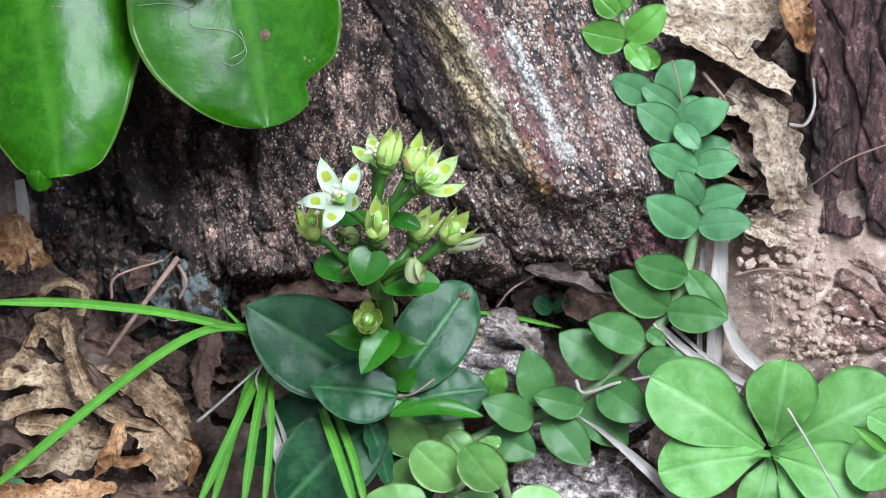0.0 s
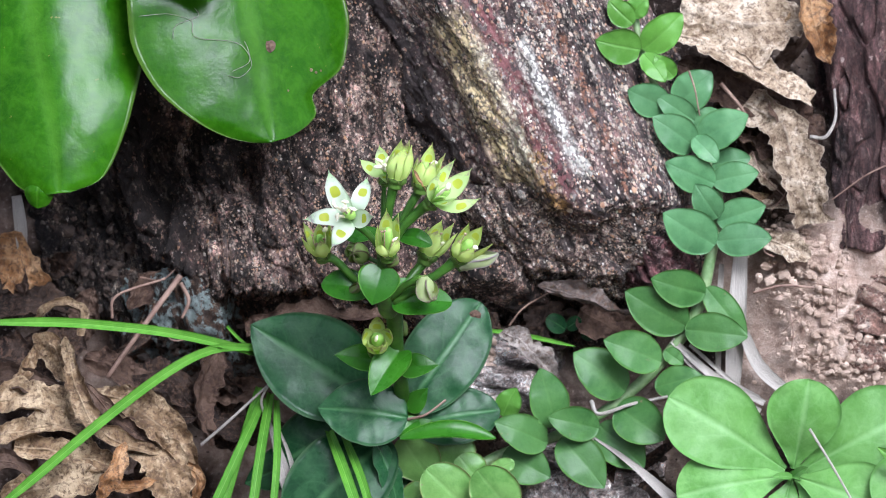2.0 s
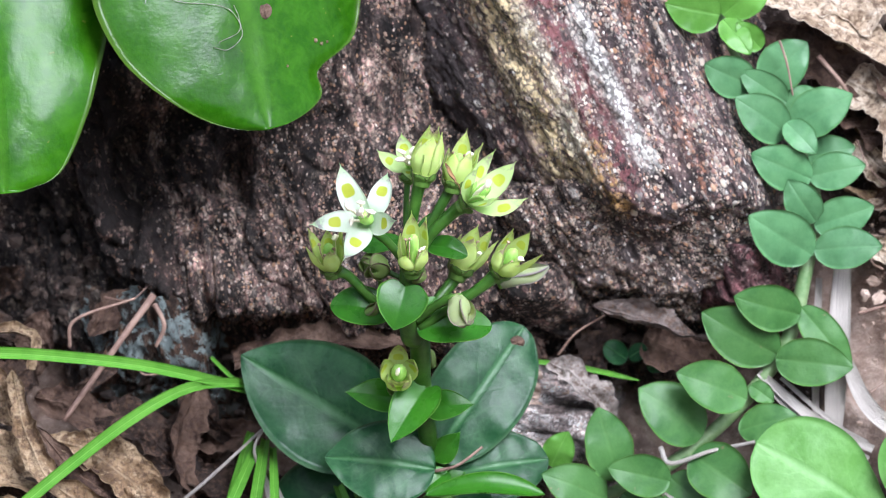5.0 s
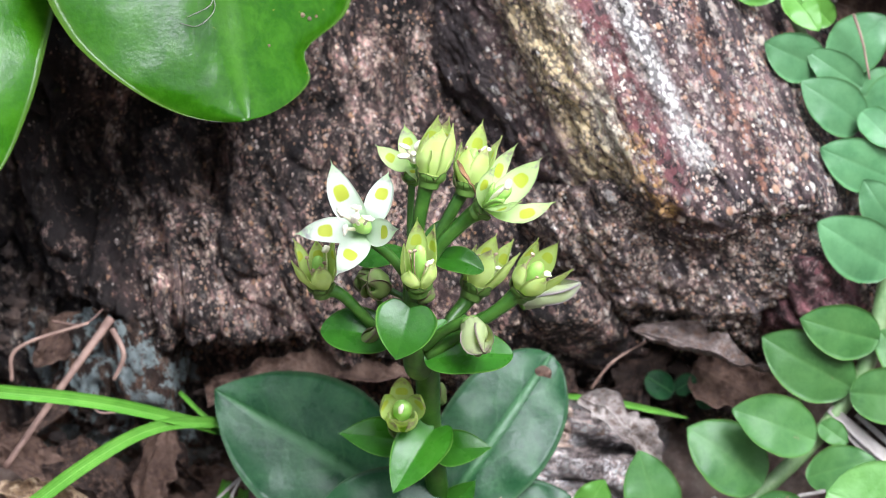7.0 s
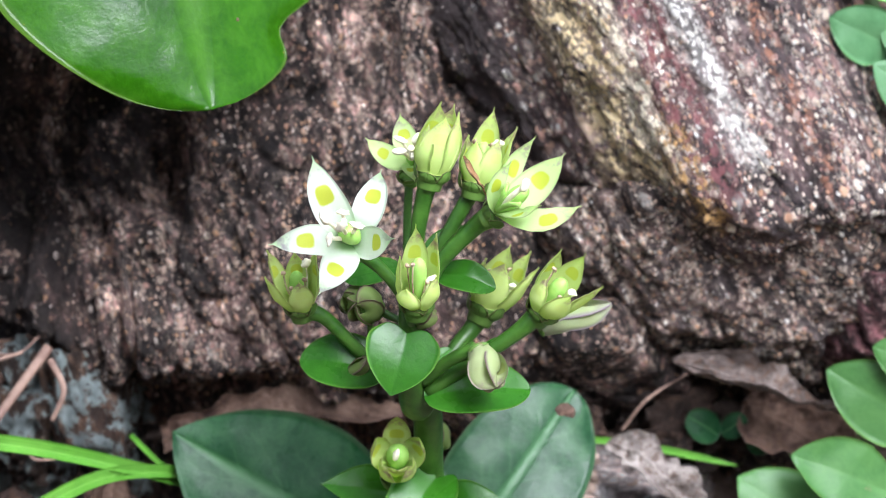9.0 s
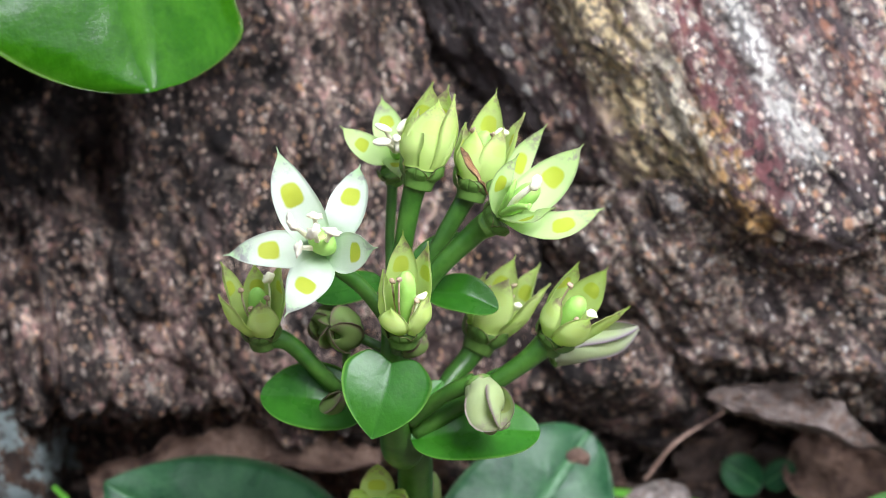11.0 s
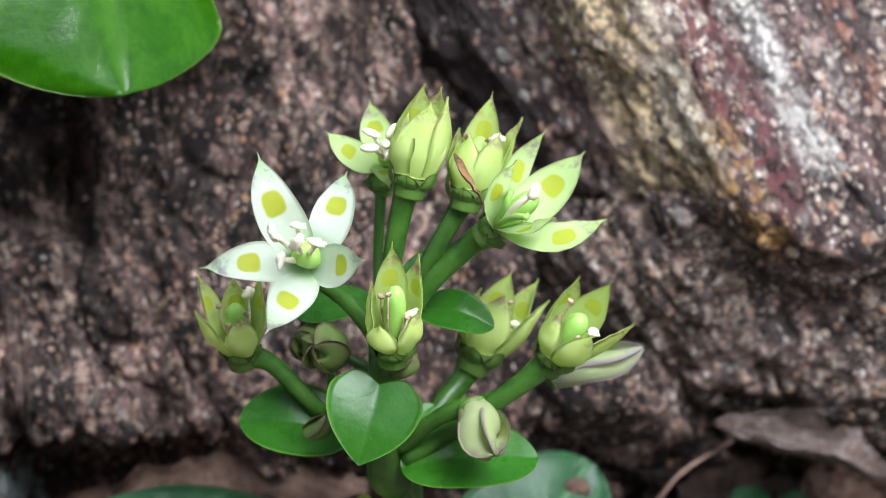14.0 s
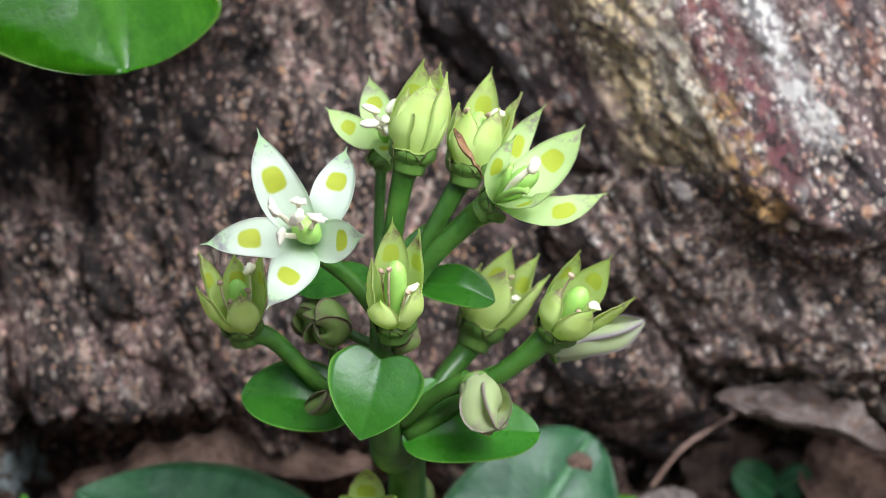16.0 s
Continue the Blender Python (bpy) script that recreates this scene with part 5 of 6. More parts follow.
stalk([(-1.49, -1.03, 4.20), (-1.23, -0.41, 4.10), (-0.93, -0.04, 4.00), (-0.77, 0.18, 4.00)], [0.14, 0.17, 0.20, 0.26])
cup_flower((0.07, 0.20, 5.00), (0.45, 0.75, 5.40), 0.29, 0.99, [(150, 1.0, 0.10), (80, 1.12, 0.0), (345, 1.05, 0.36), (220, 0.66, 0.06), (300, 0.74, 0.30)], seed=10)
stalk([(-1.59, -0.95, 4.50), (-0.94, -0.52, 4.70), (-0.32, -0.11, 4.90), (0.02, 0.17, 5.00)], [0.17, 0.16, 0.18, 0.24])


def bud(base, tip, r, label="closed bud flushed with purple", skin=BUDSKIN):
    b, t = np.array(base, float), np.array(tip, float)
    ax = unit(t - b)
    long = np.linalg.norm(t - b)
    x = unit(np.cross(ax, (0.2, 0.1, 1)))
    y = np.cross(ax, x)
    core = part("bud", joined(ball(b + ax * long * 0.40, (r * 0.70, long * 0.38), ax, 12, 14, -0.1), ball(b + ax * r * 0.1, (r * 0.8, r * 0.35), ax, 8, 12)), SEPAL, plant, label)
    for k in range(5):
        e = x * math.cos(k * 1.257) + y * math.sin(k * 1.257)
        e2 = x * math.cos(k * 1.257 + 0.6) + y * math.sin(k * 1.257 + 0.6)
        part("petal", strip([b + e * r * 0.6, b + e * r * 0.98 + ax * long * 0.35, b + e2 * r * 0.85 + ax * long * 0.7, b + e2 * r * 0.10 + ax * long], r * 2.0, ovate(0.45, 0.7, 0.55), -e, 18, 11, thick=0.02, roll=0.75, twist=12), skin, core)
    return core


bud((-0.87, -0.31, 5.20), (-0.62, -0.89, 5.46), 0.225)
stalk([(-1.65, -0.79, 4.60), (-1.25, -0.47, 5.00), (-0.90, -0.32, 5.20)], [0.14, 0.14, 0.18])
bud((-2.33, 0.26, 4.90), (-2.64, 0.36, 5.20), 0.22, "round green bud", BUDGREEN)
stalk([(-1.89, 0.06, 5.00), (-2.11, 0.16, 4.90), (-2.33, 0.27, 4.90)], [0.08, 0.10])
bud((-2.44, 0.25, 4.50), (-2.82, 0.48, 4.50), 0.18, "small dusky green bud", BUDGREEN)
stalk([(-2.42, -0.20, 4.40), (-2.42, 0.06, 4.50), (-2.44, 0.25, 4.50)], [0.08, 0.08])
bud((-1.73, 0.04, 5.30), (-1.53, 0.26, 5.50), 0.12, "tiny green bud", BUDGREEN)
bud((0.08, -0.04, 4.30), (1.14, 0.32, 4.30), 0.155, "narrow pale bud flushed with violet", PETALVIOLET)
bud((-2.74, -0.74, 4.60), (-2.49, -0.43, 4.80), 0.10, "tiny green bud", BUDGREEN)
bud((-1.29, -1.80, 2.60), (-1.44, -1.41, 2.60), 0.11, "tiny green bud", BUDGREEN)
low = calyx((-2.02, -2.25, 3.10), (-0.05, 0.5, 0.8), 0.26, "opening pale green flower bud")
for turn, size, lift in ((90, 1.15, 0.5), (25, 0.95, 0.75), (155, 0.95, 0.75), (225, 0.85, 1.0), (315, 0.85, 1.0), (270, 0.6, 1.1)):
    e = np.array([math.cos(radians(turn)), math.sin(radians(turn)), 0.0])
    b = np.array((-2.03, -2.07, 3.30))
    petal(low, b + e * 0.06, b + e * 0.36 * size + (0, 0.10, 0.30 * lift), b + e * 0.36 * size + (0, 0.30 * size, 0.66 * lift), 0.43, (-e[0], -e[1], 0.7), PETALGREEN, ovate(0.55, 0.45, 0.5), cup=0.5)
part("ovary", ball(np.array((-2.02, -1.92, 3.50)), (0.17, 0.24), (0.0, 0.6, 0.8), 12, 14, -0.2), OVARY, low)
part("stamen", ball(np.array((-2.05, -1.88, 3.75)), (0.05, 0.10), (0.3, 0.9, 0.4), 8, 9, lumps=0.4), STAMEN, low)
stalk([(-1.51, -2.10, 3.00), (-1.72, -2.17, 3.00), (-1.89, -2.17, 3.10)], [0.11, 0.14])

# creeping vine
vine = thing("creeping_vine", (6.47, -1.50, -0.60), "creeping vine with paired oval green leaves", "vine")
part("stem", tube([(4.77, 7.42, 0.00), (4.96, 5.72, 0.10), (5.62, 4.26, 0.00), (6.46, 3.23, 0.00), (6.93, 2.18, 0.10), (6.99, 1.23, 0.10), (6.78, 0.19, 0.20), (6.46, -1.12, 0.20), (5.84, -2.12, 0.20), (5.00, -3.04, 0.20), (3.92, -3.89, 0.30), (2.69, -4.50, 0.30), (1.30, -4.96, 0.40), (0.23, -5.49, 0.60)], [0.09, 0.12, 0.17, 0.15, 0.14], 8, 90), RUNNER, vine)
part("stem", tube([(1.84, -7.02, 0.70), (1.66, -6.41, 0.90), (1.46, -5.49, 0.80)], 0.14, 8), RUNNER, vine)
part("stem", tube([(-0.23, -7.02, 0.70), (0.46, -6.44, 0.80), (0.99, -5.80, 0.70)], 0.11, 8), RUNNER, vine)
for b, t, w, young in (
    ((4.76, 6.36, 0.30), (4.10, 6.98, 0.40), 0.69, 1), ((4.72, 6.56, 0.30), (5.11, 7.10, 0.40), 0.62, 1), ((4.95, 5.67, 0.90), (3.74, 5.91, 1.50), 0.97, 1), ((5.02, 5.68, 0.40), (6.06, 6.64, 0.60), 0.92, 1),
    ((5.02, 5.59, 0.50), (5.60, 4.82, 0.80), 0.62, 1), ((5.84, 4.95, 0.50), (5.32, 5.53, 0.70), 0.55, 1), ((5.64, 4.15, 0.70), (4.59, 4.63, 1.10), 0.92, 0), ((5.88, 4.18, 0.30), (6.83, 5.10, 0.50), 1.05, 0),
    ((6.38, 3.79, 0.60), (5.35, 4.48, 0.90), 0.68, 0), ((6.35, 3.64, 0.20), (7.06, 4.07, 0.20), 0.68, 0), ((6.41, 3.10, 0.60), (5.24, 3.90, 1.10), 0.98, 0), ((6.40, 3.26, 0.50), (7.78, 3.96, 0.80), 1.05, 0),
    ((6.34, 3.38, 0.90), (6.97, 2.70, 1.10), 0.65, 0), ((6.84, 2.64, 0.20), (7.86, 2.83, 0.30), 0.71, 0), ((6.89, 2.15, 0.70), (5.57, 2.71, 1.20), 0.98, 0), ((6.83, 2.21, 0.60), (8.05, 2.45, 0.80), 0.83, 0),
    ((6.98, 1.23, 0.70), (6.36, 2.14, 1.00), 0.80, 0), ((6.96, 1.14, 0.40), (8.24, 1.57, 0.60), 0.89, 0), ((6.89, 0.52, 0.70), (5.50, 1.38, 1.50), 1.17, 0), ((6.93, 0.64, 0.60), (8.39, 0.72, 0.90), 0.95, 0),
    ((6.64, -0.76, 0.70), (5.18, -0.35, 1.20), 1.02, 0), ((6.16, -1.63, 0.50), (4.51, -0.67, 0.80), 1.23, 0), ((6.65, -0.58, 0.50), (7.72, -1.96, 0.70), 0.80, 0), ((6.09, -1.69, 0.70), (7.74, -1.88, 1.00), 1.05, 0),
    ((5.45, -2.55, 1.00), (3.93, -1.96, 1.50), 1.11, 0), ((4.53, -3.34, 0.60), (3.14, -2.29, 0.90), 1.32, 0), ((5.57, -2.25, 0.40), (6.06, -2.61, 0.60), 0.46, 0), ((5.30, -3.22, 0.60), (6.55, -2.91, 0.90), 0.86, 0),
    ((4.28, -3.71, 0.90), (5.53, -4.59, 1.30), 1.23, 0), ((3.82, -4.20, 0.50), (5.01, -5.33, 0.70), 1.17, 0), ((2.69, -4.27, 0.90), (2.25, -2.69, 1.20), 1.11, 0), ((3.82, -4.30, 0.90), (2.46, -3.98, 1.40), 0.92, 0),
    ((2.46, -4.69, 0.90), (1.04, -4.10, 1.50), 1.02, 0), ((1.28, -3.96, 0.80), (1.64, -3.21, 1.10), 0.71, 1), ((2.80, -4.53, 0.80), (3.94, -5.86, 1.00), 1.17, 0), ((1.28, -4.94, 0.70), (2.53, -5.58, 1.00), 1.14, 0),
):
    # below v = -0.5 the leaves take the copy with shade in its colour
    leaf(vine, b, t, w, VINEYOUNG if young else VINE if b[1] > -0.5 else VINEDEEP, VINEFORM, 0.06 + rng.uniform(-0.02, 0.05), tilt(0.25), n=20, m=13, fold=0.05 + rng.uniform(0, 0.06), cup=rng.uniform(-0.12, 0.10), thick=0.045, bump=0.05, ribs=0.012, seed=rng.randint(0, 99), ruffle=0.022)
for b, t, w in (
    ((-0.61, -5.60, 1.20), (-1.38, -4.48, 1.40), 1.29), ((-0.00, -5.34, 1.00), (-0.05, -4.38, 1.10), 1.23), ((0.68, -5.71, 1.10), (0.11, -4.99, 1.20), 0.95), ((0.41, -6.42, 1.60), (-0.76, -5.32, 1.90), 1.35), ((0.92, -5.41, 1.00), (1.58, -5.17, 1.20), 0.46),
    ((1.54, -6.47, 2.20), (0.57, -5.33, 2.40), 1.32), ((-1.38, -6.44, 0.90), (-0.56, -5.71, 1.10), 0.86), ((-2.22, -7.07, 1.80), (-0.46, -6.69, 2.00), 1.08), ((0.15, -7.00, 1.40), (1.52, -6.77, 1.60), 0.77), ((3.37, -7.09, 1.20), (1.79, -6.86, 1.50), 1.23),
):
    leaf(vine, b, t, w, ROUND, DISC, 0.06, tilt(0.3), n=20, m=13, fold=0.04, cup=-0.12, thick=0.045, bump=0.03, ribs=0.015, seed=rng.randint(0, 99), ruffle=0.02, label="round yellow-green runner leaf")

# fleshy rosette
fleshy = thing("fleshy_rosette", (8.95, -5.57, 0.60), "pale green fleshy rosette with spoon-shaped leaves on dry soil", "succulent")
part("stem", tube([(8.99, -5.74, -0.40), (8.93, -5.55, 1.20)], [0.25, 0.15], 10), STALK, fleshy)
for t, w, lift, z in (((10.63, -7.07, 1.60), 2.00, 0.08, 0.3), ((8.41, -7.23, 1.50), 1.23, 0.08, 0.3), ((12.24, -3.79, 1.60), 2.31, 0.08, 0.5), ((5.61, -3.45, 1.80), 2.31, 0.10, 0.8), ((5.82, -6.05, 2.00), 1.92, 0.10, 1.0), ((9.30, -3.00, 2.20), 1.97, 0.10, 1.1)):
    t = np.array(t)
    c = np.array((8.90, -5.51, 1.20))
    leaf(fleshy, c + (t - c) * 0.06, t, w, FLESHY, spoon, lift, (0.05, 0.15, 1), n=30, m=17, fold=0.06, thick=0.09, bump=0.07, ribs=0.03, ruffle=0.03, seed=int(w * 10))
leaf(fleshy, (8.98, -5.57, 1.50), (11.53, -6.54, 1.90), 2.00, FLESHY, spoon, 0.08, (0.05, 0.15, 1), n=30, m=17, fold=0.10, thick=0.09, ribs=0.04)
for t, w in (((8.32, -5.56, 1.90), 0.22), ((9.27, -5.31, 2.00), 0.25), ((9.06, -5.64, 2.00), 0.14)):
    leaf(fleshy, (8.89, -5.57, 1.40), t, w, FLESHY, EGG, 0.1, (0, 0.3, 1), n=12, m=7, thick=0.05, fold=0.4)
second = thing("fleshy_rosette", (12.51, -5.49, 0.60), "pale green fleshy shoot with a closed bud", "succulent")
leaf(second, (12.46, -5.32, 1.60), (11.09, -6.37, 2.40), 1.69, FLESHY, DISC, 0.15, (-0.3, 0.2, 1), n=22, m=13, fold=0.15, thick=0.08)
leaf(second, (12.61, -5.16, 1.80), (11.44, -4.47, 2.40), 1.08, FLESHY, OVAL, 0.1, (-0.2, 0.3, 1), n=22, m=13, fold=0.1, thick=0.08)
leaf(second, (11.97, -5.46, 2.40), (11.04, -4.77, 2.80), 0.46, VINEYOUNG, EGG, 0.1, (-0.2, 0.3, 1), n=16, m=9, roll=1.2, thick=0.06)

sprout = thing("seedling", (-11.53, -6.37, 1.20), "tiny bright green seedling among dead leaves", "seedling")
for b, t, w in (((-11.86, -6.36, 1.60), (-11.30, -6.34, 1.75), 0.31), ((-11.06, -6.48, 1.50), (-10.75, -6.55, 1.60), 0.15)):
    leaf(sprout, b, t, w, VINE, DISC, 0.08, (0, 0.2, 1), n=14, m=9, thick=0.05)

# seedlings in the gap under the boulder
seedling = thing("seedling", (2.94, -1.83, -1.20), "tiny dark green seedling in the shaded gap", "seedling")
for b, t, w in (((2.98, -1.70, -0.90), (2.47, -1.38, -0.70), 0.52), ((3.01, -1.66, -0.90), (3.39, -1.43, -0.70), 0.40), ((3.40, -1.90, -0.90), (3.81, -1.69, -0.70), 0.40)):
    leaf(seedling, b, t, w, DARK, DISC, 0.05, tilt(0.3), n=12, m=9, thick=0.03)

part("withered_petal", strip([(-1.07, 2.51, 5.90), (-0.97, 2.27, 6.05), (-0.75, 1.93, 6.00)], 0.12, SPEAR, (0.3, 0.2, 1), 16, 7, roll=1.2, thick=0.02, crinkle=0.05, freq=3.0, twist=60), RUST, plant, "brown withered petal")

# the lens is focused on the open star flower's ovary
middle = sum((v.co for v in star_ovary.data.vertices), Vector()) / len(star_ovary.data.vertices)
star_ovary.data.transform(Matrix.Translation(-middle))
star_ovary.location = middle
cam.data.dof.use_dof = True
cam.data.dof.focus_object = star_ovary
cam.data.dof.aperture_fstop = 30.0


# ---- dead leaves, straws and twigs ----
FORMS = {"leaf": ovate(0.45, 0.9, 0.6), "scrap": ovate(0.5, 0.45, 0.4), "band": lambda s: 0.75 + 0.25 * np.sin(np.pi * s), "taper": lambda s: 0.12 + 0.88 * np.clip(s * 1.5, 0, 1)}


def dead_leaf(points, width, skin, form="leaf", normal=(0, 0, 1), label="curled tan dead leaf on the ground", roll=0.7, crinkle=0.16, seed=0, twist=0.0, freq=0.9):
    ob = part("dead_leaf", strip(points, width, FORMS[form], normal, 54, 27, roll=roll * 0.75, thick=0.034, ruffle=0.02 * min(1, width), ragged=0.65, pleat=0.035, crinkle=crinkle * min(1, 0.25 + width / 1.3), freq=freq, seed=seed, twist=twist), skin, None, origin=points[0])
    return tagged(ob, label, "dead leaf", "leaf litter")


GREYTAN, DARKDRY, RUSTY, PALE = "tan curled dead leaf lying in a litter heap", "dark brown shrivelled dead leaf under the boulder", "rust-orange curled dead leaf", "ashen crumbling dead leaf on the soil"
for n, (pts, w, skin, form, nor, label, roll, twist) in enumerate((
    ([(-12.73, 0.19, -0.80), (-11.63, 0.19, -0.50), (-11.04, -0.74, -1.00)], 1.38, RUST, "scrap", (0, 0.1, 1), RUSTY, 0.6, 0),
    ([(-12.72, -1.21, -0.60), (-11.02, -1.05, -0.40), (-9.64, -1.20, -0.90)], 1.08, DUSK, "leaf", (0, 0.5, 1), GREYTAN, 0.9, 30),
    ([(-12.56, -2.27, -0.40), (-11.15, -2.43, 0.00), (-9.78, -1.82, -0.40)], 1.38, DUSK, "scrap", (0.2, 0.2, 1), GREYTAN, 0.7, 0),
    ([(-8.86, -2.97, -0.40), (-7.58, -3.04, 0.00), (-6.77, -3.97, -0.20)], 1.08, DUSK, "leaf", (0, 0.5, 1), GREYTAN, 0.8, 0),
    ([(-9.78, -2.44, -0.30), (-8.69, -2.81, 0.00), (-8.08, -3.36, -0.20)], 0.92, BROWN, "scrap", (0, 0.5, 1), GREYTAN, 0.8, 0),
    ([(-11.84, -3.16, 0.20), (-11.31, -2.81, 0.40), (-10.99, -1.89, 0.20)], 0.46, TAN, "leaf", (0.4, 0.2, 1), GREYTAN, 1.0, 0),
    ([(-11.05, -2.27, 0.20), (-10.56, -2.09, 0.50), (-10.19, -3.04, 0.40)], 0.74, TAN, "scrap", (-0.2, 0.2, 1), GREYTAN, 0.8, 0),
    ([(-11.12, -1.51, 0.00), (-10.53, -0.98, 0.30), (-9.82, -1.12, 0.30), (-9.87, -1.81, 0.30)], 0.34, TAN, "band", (0.1, 0.4, 1), GREYTAN, 1.2, 30),
    ([(-12.82, -3.81, 0.60), (-11.27, -3.40, 0.90), (-9.74, -3.96, 0.70)], 0.95, TAN, "band", (0, 0.4, 1), GREYTAN, 0.9, 20),
    ([(-12.84, -3.04, 0.20), (-11.60, -2.92, 0.50), (-10.22, -3.20, 0.30)], 0.77, BROWN, "leaf", (0, 0.4, 1), GREYTAN, 0.9, 0),
    ([(-12.81, -4.75, 0.90), (-10.91, -4.15, 1.20), (-10.00, -4.22, 1.20), (-9.44, -4.75, 0.90)], 0.77, TAN, "leaf", (0, 0.6, 1), GREYTAN, 1.1, 0),
    ([(-11.58, -4.72, 0.90), (-10.03, -4.95, 1.20), (-8.74, -5.34, 1.00)], 0.89, TAN, "band", (0, 0.4, 1), GREYTAN, 0.8, 15),
    ([(-12.79, -5.33, 1.10), (-11.71, -5.14, 1.40), (-10.96, -5.48, 1.20)], 0.65, BROWN, "leaf", (0, 0.6, 1), GREYTAN, 1.0, 0),
    ([(-11.87, -6.06, 1.30), (-10.52, -5.70, 1.60), (-9.26, -5.48, 1.30)], 1.08, TAN, "scrap", (0.1, 0.4, 1), GREYTAN, 0.8, 0),
    ([(-12.64, -6.25, 1.00), (-11.41, -6.25, 1.20), (-10.19, -6.40, 1.20)], 0.77, BROWN, "leaf", (0.1, 0.6, 1), GREYTAN, 1.0, 0),
    ([(-9.51, -3.27, 0.70), (-8.29, -3.77, 1.20), (-7.25, -4.72, 1.20), (-6.86, -5.72, 0.80)], 1.14, TAN, "leaf", (0.5, 0.35, 1), GREYTAN, 1.0, -25),
    ([(-10.27, -1.81, 0.80), (-9.96, -3.03, 1.30), (-9.48, -4.09, 1.60), (-8.56, -4.68, 1.50), (-7.12, -5.02, 1.30)], 0.71, TAN, "leaf", (-0.2, 0.3, 1), GREYTAN, 1.2, 20),
    ([(-9.74, -3.04, 0.90), (-8.96, -3.94, 1.30), (-8.04, -4.56, 1.30), (-7.28, -4.87, 1.00)], 0.52, BROWN, "leaf", (-0.3, 0.4, 1), GREYTAN, 1.2, 40),
    ([(-8.50, -4.57, 1.20), (-7.61, -5.24, 1.50), (-7.39, -6.56, 1.30)], 1.29, TAN, "scrap", (0.1, 0.2, 1), "pale mottled tan dead leaf in a litter heap", 0.5, 0),
    ([(-7.18, -5.10, 1.10), (-6.76, -5.60, 1.30), (-6.95, -6.43, 1.00)], 0.40, RUST, "leaf", (0.4, 0.2, 1), RUSTY, 1.2, 0),
    ([(-8.60, -4.63, 1.90), (-9.00, -5.47, 2.10), (-9.43, -6.23, 1.80)], 0.58, RUST, "leaf", (0.3, 0.2, 1), RUSTY, 1.1, 0),
    ([(-8.94, -5.87, 1.70), (-8.32, -5.74, 1.90), (-7.80, -5.59, 1.70)], 0.43, RUST, "leaf", (0.0, 0.4, 1), RUSTY, 1.0, 0),
    ([(-12.61, -6.84, 1.80), (-10.77, -6.76, 2.00), (-8.80, -6.51, 1.50)], 0.92, RUST, "scrap", (0, 0.4, 1), RUSTY, 0.6, 0),
    ([(-9.26, -6.43, 1.20), (-7.88, -6.67, 1.40), (-6.52, -6.86, 1.10)], 0.92, BROWN, "scrap", (0, 0.4, 1), GREYTAN, 0.8, 0),
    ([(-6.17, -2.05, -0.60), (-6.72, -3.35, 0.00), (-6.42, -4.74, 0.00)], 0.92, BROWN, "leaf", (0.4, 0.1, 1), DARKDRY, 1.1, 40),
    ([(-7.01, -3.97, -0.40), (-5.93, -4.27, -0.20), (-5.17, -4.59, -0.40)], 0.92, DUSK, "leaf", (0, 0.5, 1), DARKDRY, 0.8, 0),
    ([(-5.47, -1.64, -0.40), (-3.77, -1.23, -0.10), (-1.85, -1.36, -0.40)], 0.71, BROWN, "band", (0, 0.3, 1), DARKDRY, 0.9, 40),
    ([(2.23, -0.55, 0.10), (3.38, -0.84, 0.40), (4.76, -1.35, 0.10)], 0.74, ASHBROWN, "leaf", (0, 0.4, 1), DARKDRY, 1.5, 40),
    ([(3.32, -1.20, -0.90), (4.08, -1.58, -0.60), (5.02, -2.21, -0.90)], 1.08, BROWN, "scrap", (0, 0.3, 1), DARKDRY, 0.5, 0),
    ([(1.24, -1.79, -0.40), (2.00, -2.20, 0.00), (2.62, -3.05, -0.20)], 0.89, GREY, "scrap", (0.2, 0.3, 1), "grey crumpled dead leaf beside a stone", 0.9, 20),
    ([(5.84, 6.18, 0.20), (7.45, 5.48, 0.60), (9.45, 4.26, 0.20)], 0.95, ASH, "band", (-0.2, 0.5, 1), PALE, 0.8, 30),
    ([(6.08, 7.11, -0.20), (7.62, 6.34, 0.00), (9.32, 6.50, -0.30)], 2.00, ASH, "scrap", (0, 0.3, 1), PALE, 0.5, 0),
    ([(9.45, 7.26, 0.20), (9.52, 6.17, 0.50), (10.00, 5.33, 0.10)], 1.02, RUST, "leaf", (0.2, 0.1, 1), RUSTY, 0.9, 20),
    ([(6.00, 5.35, -0.40), (7.31, 4.65, -0.20), (8.63, 3.73, -0.40)], 1.38, BROWN, "scrap", (0.2, 0.4, 1), GREYTAN, 0.6, 0),
    ([(7.77, 4.27, -0.10), (8.69, 3.57, 0.30), (9.22, 2.18, 0.30), (9.46, 1.03, 0.00)], 1.17, ASH, "band", (0.2, 0.1, 1), PALE, 0.5, 0),
    ([(8.39, 4.96, -0.30), (9.00, 4.04, -0.10), (9.48, 3.58, -0.40)], 1.08, BROWN, "scrap", (0.2, 0.1, 1), GREYTAN, 0.6, 0),
    ([(8.08, 0.73, -0.30), (8.84, 0.49, -0.10), (9.47, 0.19, -0.30)], 0.71, ASH, "scrap", (0, 0.2, 1), PALE, 0.7, 0),
)):
    dead_leaf(pts, w, skin, form, nor, label, roll * 1.3, 0.20 if w < 0.95 else 0.21, n, twist, 0.9 if skin is ASH else 1.3 if skin is GREY else 1.1)


